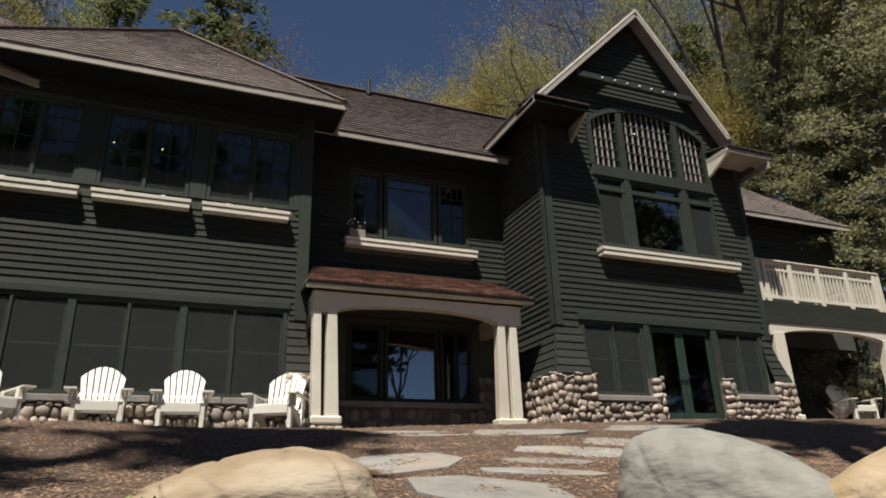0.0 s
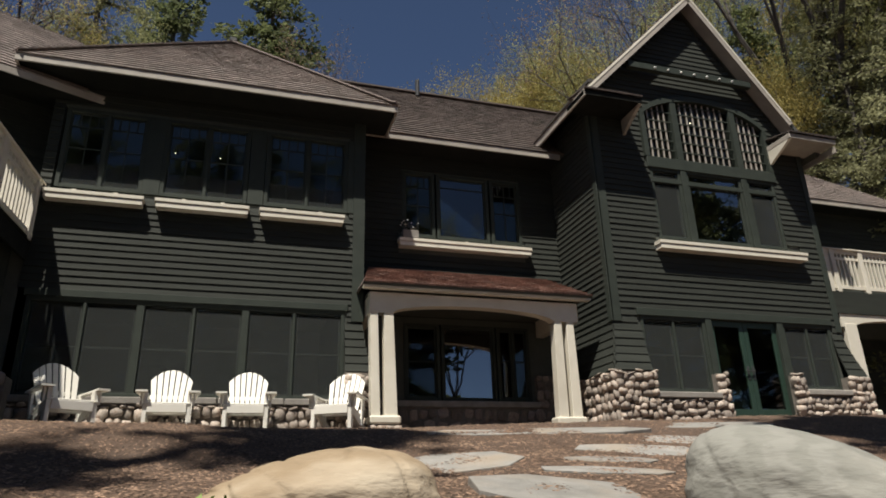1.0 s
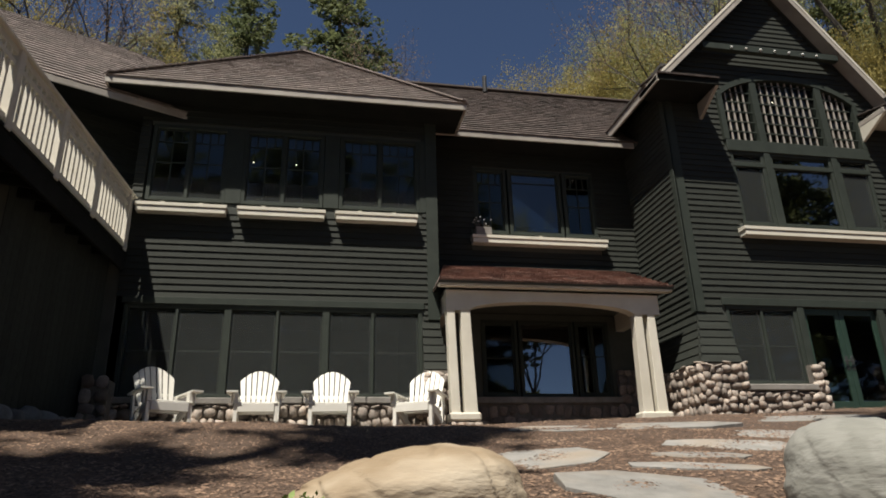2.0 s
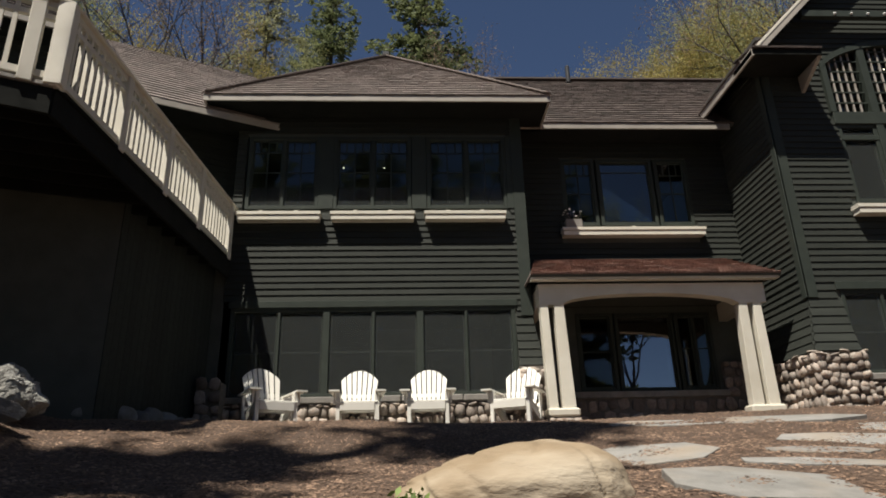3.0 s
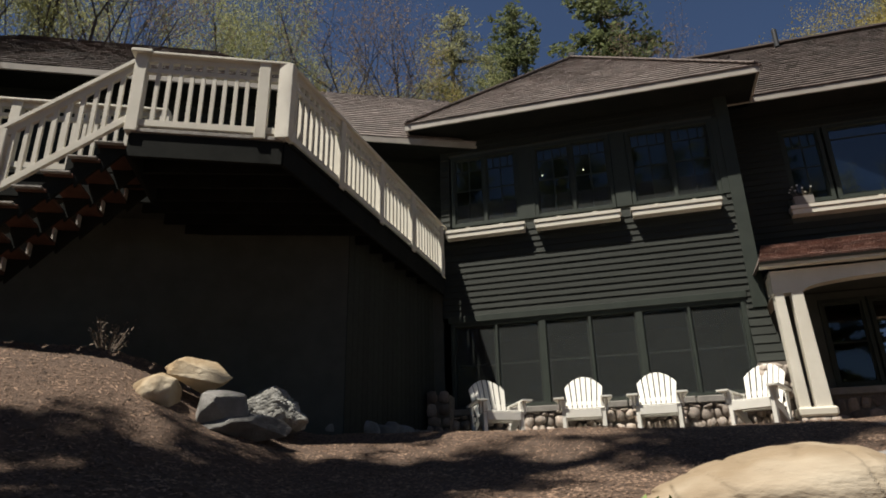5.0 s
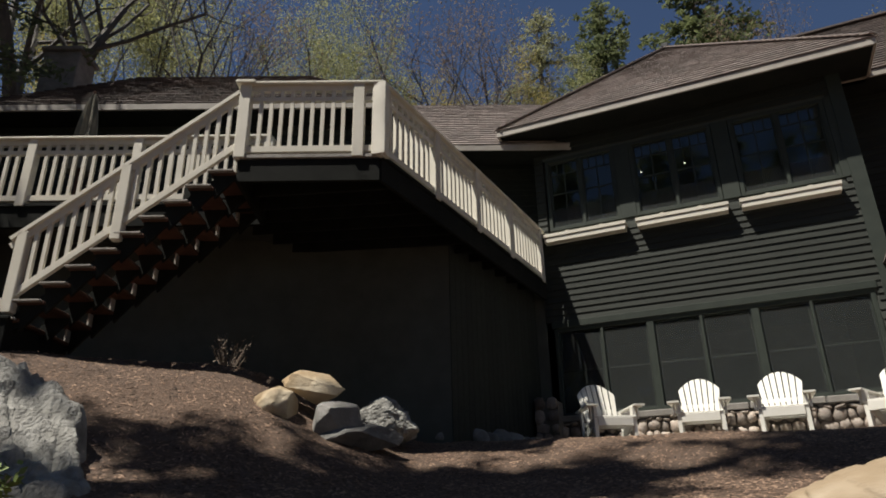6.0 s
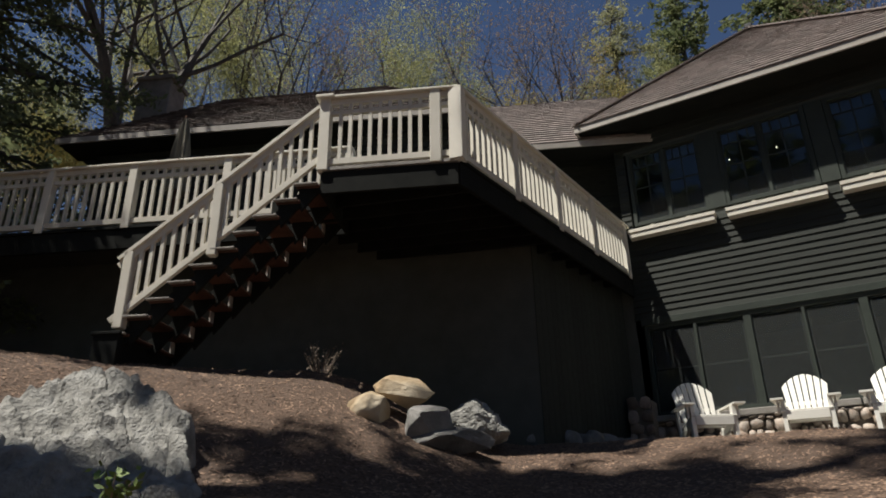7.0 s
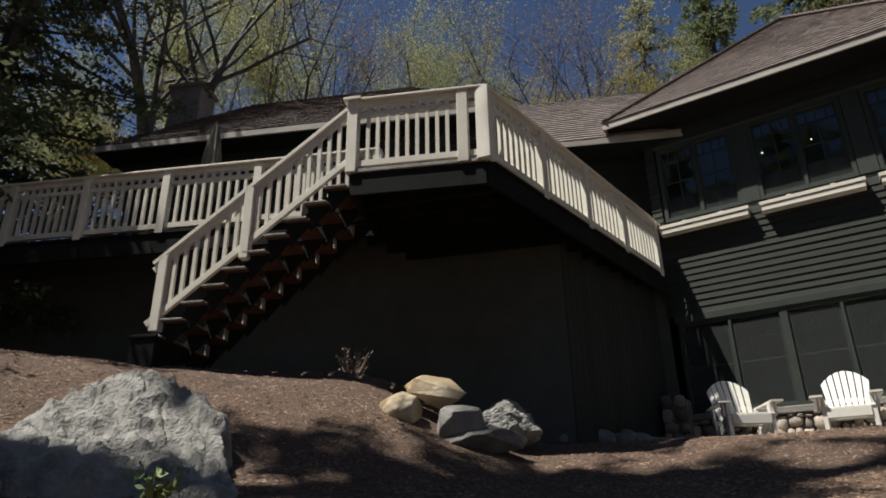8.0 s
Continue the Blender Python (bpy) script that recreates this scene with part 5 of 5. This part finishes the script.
for i, (az, dist, rx, ry, tn) in enumerate(((-26.5, 5.3, 0.78, 0.42, -20), (-30.0, 6.35, 0.60, 0.24, -24), (-30.5, 7.3, 0.55, 0.26, -20), (-18.5, 7.0, 0.62, 0.62, 10), (-33.0, 8.4, 0.75, 0.3, -15),
                                             (-36.5, 9.3, 0.7, 0.3, -18), (-27.0, 9.6, 1.2, 0.3, -5), (-37.5, 10.9, 1.0, 0.35, -8), (20.6, 9.7, 0.72, 0.28, 20), (-20.0, 9.3, 0.8, 0.4, 5))):
    cx, cy, _ = polar(az, dist, 0)
    flagstone(cx, cy, rx, ry, tn, 50 + i)
tr = bmesh.new()
box(tr, -3.2, 6.6, 10.75, 12.2, 0.85, 1.004, bevel=0.01)
tagged(link("terrace", tr, M_FLAG), "narrow flagstone terrace along the house", "terrace", kind="structure")


# mulch chips
def chips():
    rnd = random.Random(4)
    verts, faces = [], []
    for _ in range(70000):
        a = rnd.uniform(-1.2, 1.02)
        d = rnd.uniform(3.4, 9.5) if rnd.random() < 0.75 else rnd.uniform(9, 14)
        x, y = d * math.sin(a), d * math.cos(a)
        if y > 10.7:
            continue
        z = ground_z(x, y) + 0.004
        l, w = rnd.uniform(0.008, 0.03), rnd.uniform(0.002, 0.008)
        t = rnd.uniform(0, 6.3)
        gx, gy = (ground_z(x + 0.1, y) - z + 0.004) * 10, (ground_z(x, y + 0.1) - z + 0.004) * 10
        cu, su = math.cos(t), math.sin(t)
        u = Vector((cu, su, cu * gx + su * gy + rnd.uniform(-0.08, 0.14))) * l
        v = Vector((-su, cu, cu * gy - su * gx + rnd.uniform(-0.2, 0.2))) * w
        c = Vector((x, y, z + rnd.uniform(0.0, 0.006)))
        k = len(verts)
        verts += [tuple(c - u - v), tuple(c + u - v), tuple(c + u + v), tuple(c - u + v), tuple(c + Vector((0, 0, w)))]
        faces += [(k, k + 1, k + 4), (k + 1, k + 2, k + 4), (k + 2, k + 3, k + 4), (k + 3, k, k + 4)]
    me = bpy.data.meshes.new("bark_chips")
    me.from_pydata(verts, [], faces)
    me.materials.append(M_CHIP)
    tagged(new("bark_chips", me), "scattered bark chips and needles", "mulch", kind="stuff")


chips()


# closed umbrella on the deck
def umbrella():
    u = thing("patio_umbrella", "closed striped patio umbrella standing on the deck", "umbrella", at=pose(-9.3, 6.45, DZ))
    bm = bmesh.new()
    bmesh.ops.create_cone(bm, cap_ends=True, segments=12, radius1=0.025, radius2=0.025, depth=2.7, matrix=pose(0, 0, 1.35))
    part("pole", bm, M_UNDER, u)
    bm = bmesh.new()
    rings = []
    for z, r in ((1.15, 0.24), (1.5, 0.2), (2.0, 0.16), (2.4, 0.1), (2.68, 0.02)):
        rings.append([bm.verts.new((r * (1 if k % 2 else 0.6) * math.cos(k * math.pi / 8), r * (1 if k % 2 else 0.6) * math.sin(k * math.pi / 8), z)) for k in range(16)])
    for a, b in zip(rings, rings[1:]):
        for k in range(16):
            j = (k + 1) % 16
            bm.faces.new((a[k], a[j], b[j], b[k]))
    part("canopy", bm, M_CANVAS, u)
    bm = bmesh.new()
    bmesh.ops.create_cone(bm, cap_ends=True, segments=16, radius1=0.3, radius2=0.26, depth=0.1, matrix=pose(0, 0, 0.05))
    part("base", bm, M_METAL, u)


umbrella()


# ---- trees ----
def limb(bm, p, q, r0, r1, sides=6):
    d = (q - p).normalized()
    s = d.orthogonal().normalized()
    t = d.cross(s)
    rings = []
    for c, r in ((p, r0), (q, r1)):
        rings.append([bm.verts.new(c + (s * math.cos(2 * math.pi * k / sides) + t * math.sin(2 * math.pi * k / sides)) * r) for k in range(sides)])
    for k in range(sides):
        j = (k + 1) % sides
        bm.faces.new((rings[0][k], rings[0][j], rings[1][j], rings[1][k]))


def leaf_quads(centres, per, spread, size, rnd, flat=0.0):
    verts, faces = [], []
    for c in centres:
        for _ in range(per):
            o = Vector((rnd.gauss(0, spread), rnd.gauss(0, spread), rnd.gauss(0, spread * (1 - flat))))
            u = Vector((rnd.uniform(-1, 1), rnd.uniform(-1, 1), rnd.uniform(-1, 1) * (1 - flat))).normalized()
            v = u.orthogonal().normalized()
            v.rotate(Matrix.Rotation(rnd.uniform(0, 6.28), 3, u))
            s = size * rnd.uniform(0.6, 1.3)
            p = c + o
            k = len(verts)
            verts += [tuple(p - u * s), tuple(p + v * s * 0.45), tuple(p + u * s), tuple(p - v * s * 0.45)]
            faces.append((k, k + 1, k + 2, k + 3))
    return verts, faces


def broadleaf(seed, height, leaf, label, per=16, spread=0.35, size=0.085, density=1.0, trunk_r=0.2, lean=0.15, stout=0.6):
    rnd = random.Random(seed)
    t = thing("tree", label, "tree", "trees behind the house")
    bm = bmesh.new()
    tips = []

    def grow(p, d, length, r, level):
        steps = 3
        for k in range(steps):
            nd = (d + Vector((rnd.uniform(-1, 1), rnd.uniform(-1, 1), rnd.uniform(-0.3, 0.6))) * 0.18).normalized()
            q = p + nd * (length / steps)
            r2 = max(r * 0.84, 0.006)
            limb(bm, p, q, r, r2, 7 if level == 0 else 5 if level < 3 else 3)
            if level >= 1 and k > 0 or level == 0 and k == 2:
                for _ in range(2 if level < 3 else 1):
                    if level < 4 and r2 > 0.008:
                        sd = (nd * 0.75 + Vector((rnd.uniform(-1, 1), rnd.uniform(-1, 1), rnd.uniform(-0.15, 0.7))).normalized() * 0.85).normalized()
                        grow(q, sd, length * rnd.uniform(0.55, 0.8), r2 * stout, level + 1)
            if level >= 3:
                tips.append(q)
            p, d, r = q, nd, r2
        tips.append(p)
        if level == 0:
            for _ in range(3):
                sd = (d + Vector((rnd.uniform(-1, 1), rnd.uniform(-1, 1), rnd.uniform(0, 0.6))) * 0.7).normalized()
                grow(p, sd, height * 0.3, r * 0.7, 1)

    grow(Vector((0, 0, -0.5)), Vector((rnd.uniform(-lean, lean), rnd.uniform(-lean, lean), 1)).normalized(), height * 0.5, trunk_r, 0)
    part("trunk", bm, M_BARK, t)
    use = [p for p in tips if rnd.random() < density]
    verts, faces = leaf_quads(use, per, spread, size, rnd)
    me = bpy.data.meshes.new("crown")
    me.from_pydata(verts, [], faces)
    me.materials.append(leaf)
    c = new("crown", me)
    c.parent = t
    return t


def conifer(seed, height, leaf, label, bottom=0.15, width=0.28, per=5, size=0.16, layers=26):
    rnd = random.Random(seed)
    t = thing("tree", label, "tree", "conifers round the house")
    bm = bmesh.new()
    limb(bm, Vector((0, 0, -0.5)), Vector((0.1, 0, height * 0.5)), height * 0.017, height * 0.01, 8)
    limb(bm, Vector((0.1, 0, height * 0.5)), Vector((0, 0, height)), height * 0.01, 0.02, 6)
    centres = []
    for k in range(layers):
        f = k / layers
        z = height * (bottom + (1 - bottom) * f)
        reach = height * width * (1 - f) ** 0.8 + 0.25
        for b in range(6):
            if rnd.random() < 0.15:
                continue
            a = rnd.uniform(0, 6.28)
            L = reach * rnd.uniform(0.55, 1.1)
            p = Vector((0.06, 0, z))
            q = p + Vector((math.cos(a) * L, math.sin(a) * L, -L * rnd.uniform(0.0, 0.3)))
            limb(bm, p, q, 0.03 + 0.03 * (1 - f), 0.008, 4)
            n = max(3, int(L * 5))
            for i in range(n):
                s = (i + 1) / n
                c = p.lerp(q, s)
                centres.append(c + Vector((rnd.gauss(0, 0.12 + 0.16 * s), rnd.gauss(0, 0.12 + 0.16 * s), rnd.gauss(0, 0.05))))
    part("trunk", bm, M_BARK, t)
    verts, faces = leaf_quads(centres, per, 0.13, size, rnd, flat=0.4)
    me = bpy.data.meshes.new("crown")
    me.from_pydata(verts, [], faces)
    me.materials.append(leaf)
    c = new("crown", me)
    c.parent = t
    return t


T_Y = broadleaf(1, 15, M_LEAF_Y, "broadleaf tree with yellow spring leaves", per=60, spread=0.4, size=0.075)
T_G = broadleaf(2, 16, M_LEAF_G, "tree in fresh sparse green leaf", per=40, spread=0.33, size=0.07, density=0.75, trunk_r=0.26)
T_B = broadleaf(3, 16, M_LEAF_R, "nearly bare tree with reddish buds", per=5, spread=0.3, size=0.06, trunk_r=0.3, stout=0.66)
T_G2 = broadleaf(5, 17, M_LEAF_G, "tall sparse green spring tree", per=26, spread=0.4, size=0.06, trunk_r=0.34, density=0.55, stout=0.62)
T_O = broadleaf(11, 17, M_LEAF_G, "old tree with crooked dark limbs and few leaves", per=7, spread=0.35, size=0.07, trunk_r=0.5, density=0.45, lean=0.1, stout=0.62)
T_P = conifer(6, 18, M_LEAF_P, "tall pine with open branches", bottom=0.3, width=0.24, per=18, size=0.13, layers=20)
T_H = conifer(7, 17, M_LEAF_D, "dense dark hemlock with drooping branches", bottom=0.06, width=0.3, per=24, size=0.072, layers=30)
T_E = conifer(8, 17, M_LEAF_E, "full olive green evergreen with drooping branches", bottom=0.05, width=0.3, per=22, size=0.075, layers=28)
T_V = conifer(10, 27, M_LEAF_P, "very tall pine with a small flat crown", bottom=0.88, width=0.075, per=16, size=0.16, layers=9)
T_S = conifer(9, 24, M_LEAF_P, "very tall pine with a high crown", bottom=0.7, width=0.085, per=16, size=0.16, layers=16)
TALL = {t: max(v.co.z for v in t.children[1].data.vertices) for t in (T_Y, T_G, T_B, T_G2, T_O, T_P, T_H, T_E, T_S, T_V)}
MOVED = set()


def plant(t, az, dist, elev, turn):
    """Plants a tree at a bearing and distance from the origin, tall enough for its top to reach the given height angle."""
    x, y = -dist * math.sin(radians(az)), dist * math.cos(radians(az))
    z = ground_z(x, y)
    h = max(0.45, (dist * math.tan(radians(elev)) - z) / TALL[t])
    m = pose(x, y, z, 0, 0, turn)
    if t in MOVED:
        c = copy_thing(t, m)
    else:
        MOVED.add(t)
        c = t
        c.matrix_world = m
    w = h * (0.66 if t in (T_Y, T_G, T_B, T_G2) else 1.0)
    c.scale = (w, w, h)


for t, az, dist, elev, turn in (
    # behind the right block and beyond
    (T_Y, -18.5, 31, 33.5, 0), (T_Y, -22.5, 30, 35, 200), (T_G, -27, 31, 36.5, 80), (T_G, -33, 32, 38.5, 40), (T_Y, -29, 33, 36, 130), (T_B, -38, 30, 42, 10), (T_G, -43, 33, 43, 120), (T_Y, -43, 28, 34, 220),
    (T_B, -47, 29, 47, 60), (T_G2, -52, 30, 47, 200), (T_P, -47, 31, 36, 30), (T_G, -53, 28, 37, 100), (T_Y, -55, 31, 40, 130), (T_Y, -48, 27, 33, 20), (T_P, -56, 33, 44, 80), (T_E, -47.5, 27, 30, 0), (T_E, -53, 26, 35, 140), (T_E, -59, 25, 39, 250), (T_G, -60, 29, 41, 70), (T_G, -58, 30, 46, 10),
    # behind the left block
    (T_B, -8.6, 29, 38.5, 0), (T_P, -1.2, 31, 43, 0), (T_P, 7.5, 36, 41, 140), (T_E, 14, 31, 41, 40), (T_G, 9.5, 30, 37, 0), (T_Y, 20.5, 31, 37.5, 60), (T_B, 24.5, 29, 42, 120), (T_Y, 17, 33, 34, 200),
    # behind the deck and the wing
    (T_G, 33.5, 31, 42.5, 70), (T_Y, 28, 34, 33, 0), (T_B, 40, 31, 36, 30), (T_O, 58, 20, 53, 200), (T_G2, 45, 28, 46, 60), (T_G2, 50, 29, 47, 150), (T_G, 55, 30, 45, 300), (T_B, 52, 26, 45, 210),
    (T_H, 83, 13.2, 54, 200), (T_H, 72.5, 16, 54, 100), (T_H, 79, 17, 52, 0), (T_G, 67, 26, 35, 10), (T_Y, 63, 28, 33, 80), (T_G, 47, 34, 34, 10), (T_Y, 37, 34, 32, 90),
    # on the camera's side, shading the slope
    (T_S, 104, 8.4, 70, 50), (T_V, 101, 7.0, 76.0, 100), (T_H, 176, 18, 52, 100), (T_H, 193, 19, 50, 200), (T_P, 212, 19, 50, 310), (T_S, 283, 3.9, 80, 140), (T_P, 190, 20, 45, 210), (T_P, 172, 29, 45, 50), (T_P, 184, 31, 44, 150), (T_P, 157, 30, 45, 250), (T_P, 198, 30, 45, 90), (T_G, 225, 18, 45, 10), (T_P, 255, 24, 42, 90), (T_P, 160, 22, 45, 20), (T_H, 105, 20, 45, 20), (T_P, 246, 32, 36, 20), (T_H, 252, 34, 33, 70), (T_P, 262, 34, 36, 170), (T_H, 238, 30, 33, 20), (T_P, 270, 36, 33, 20)):
    plant(t, az, dist, elev, turn)


# ---- lamps inside, seen through the panes ----
M_BULB = bpy.data.materials.new("lit bulb")
M_BULB.use_nodes = True
M_BULB.node_tree.nodes["Principled BSDF"].inputs["Emission Color"].default_value = (1.0, 0.86, 0.66, 1)
M_BULB.node_tree.nodes["Principled BSDF"].inputs["Emission Strength"].default_value = 4.0


def pendant(x, y, z, top):
    p = thing("pendant_lamp", "small lit pendant bulb on a thin cord", "lamp", "pendant lamps", at=pose(x, y, z))
    bm = bmesh.new()
    bmesh.ops.create_icosphere(bm, subdivisions=2, radius=0.013)
    part("bulb", bm, M_BULB, p, "glowing bulb", smooth=True)
    bm = bmesh.new()
    limb(bm, Vector((0, 0, 0.02)), Vector((0, 0, 0.1)), 0.018, 0.014, 8)
    part("socket", bm, M_METAL, p)
    bm = bmesh.new()
    limb(bm, Vector((0, 0, 0.1)), Vector((0, 0, top - z)), 0.004, 0.004, 5)
    part("cord", bm, M_METAL, p)


pendant(-1.33, 12.9, 6.5, 7.1)
pendant(-0.48, 12.9, 6.5, 7.1)
pendant(9.88, 11.5, 8.06, 8.6)

# ---- small plants ----
def shrub(at, h, label, twigs=24, leafy=False):
    rnd = random.Random(int(abs(at[0]) * 10))
    s = thing("shrub", label, "shrub", at=pose(*at))
    bm = bmesh.new()
    tips = []
    for k in range(twigs):
        a = rnd.uniform(0, 6.28)
        p = Vector((0, 0, -0.03))
        d = Vector((math.cos(a) * rnd.uniform(0.1, 0.8), math.sin(a) * rnd.uniform(0.1, 0.8), 1)).normalized()
        q = p + d * h * rnd.uniform(0.5, 1)
        limb(bm, p, q, 0.006, 0.002, 4)
        tips += [p.lerp(q, f) for f in (0.5, 0.75, 1.0)]
    part("twigs", bm, M_TWIG, s)
    verts, faces = leaf_quads(tips, 5 if leafy else 2, 0.03, 0.035 if leafy else 0.02, rnd)
    me = bpy.data.meshes.new("leaves")
    me.from_pydata(verts, [], faces)
    me.materials.append(M_PLANT if leafy else M_TWIG)
    new("leaves", me).parent = s


shrub((-6.2, 6.9, 1.75), 0.62, "small twiggy shrub with pale buds under the deck", 34)
shrub((-3.66, 2.50, 0.10), 0.26, "small green leafy seedling by the outcrop", 6, True)
shrub((0.0, 4.55, -0.12), 0.18, "tuft of green leaves beside the boulder", 9, True)
shrub((15.2, 11.9, 1.38), 0.55, "dry twiggy shrub by the porch column", 30)


def flower_pot(at):
    p = thing("flower_pot", "grey planter with small pale pink blossoms on a ledge", "flower pot", at=pose(*at))
    bm = bmesh.new()
    vs = box(bm, -0.17, 0.17, -0.08, 0.08, 0.0, 0.17, bevel=0.008)
    part("pot", bm, M_LEDGE, p)
    rnd = random.Random(3)
    bm = bmesh.new()
    tips = []
    for k in range(9):
        q = Vector((rnd.uniform(-0.2, 0.25), rnd.uniform(-0.06, 0.04), rnd.uniform(0.26, 0.42)))
        limb(bm, Vector((q.x * 0.5, 0, 0.15)), q, 0.004, 0.002, 4)
        tips.append(q)
    part("stems", bm, M_TWIG, p)
    for q in tips:
        bm = bmesh.new()
        bmesh.ops.create_icosphere(bm, subdivisions=1, radius=0.02, matrix=Matrix.Translation(q) @ Matrix.Diagonal((1, 1, 0.6, 1)))
        part("blossom", bm, M_CHAIR, p)


flower_pot((3.42, 12.86, 5.10))
pier = thing("stone_pier", "short pier of stacked brown stones in the shade", "stone pier")
part("mortar_core", bbox(-3.5, -3.1, 11.55, 11.9, 0.9, 1.85), M_MORTAR, pier)
cobble_wall(pier, facing(0, 11.54, 0), -3.5, -3.1, 0.95, 1.9, 0.22, 0.05, FIELD, name="fieldstone", seed=33)
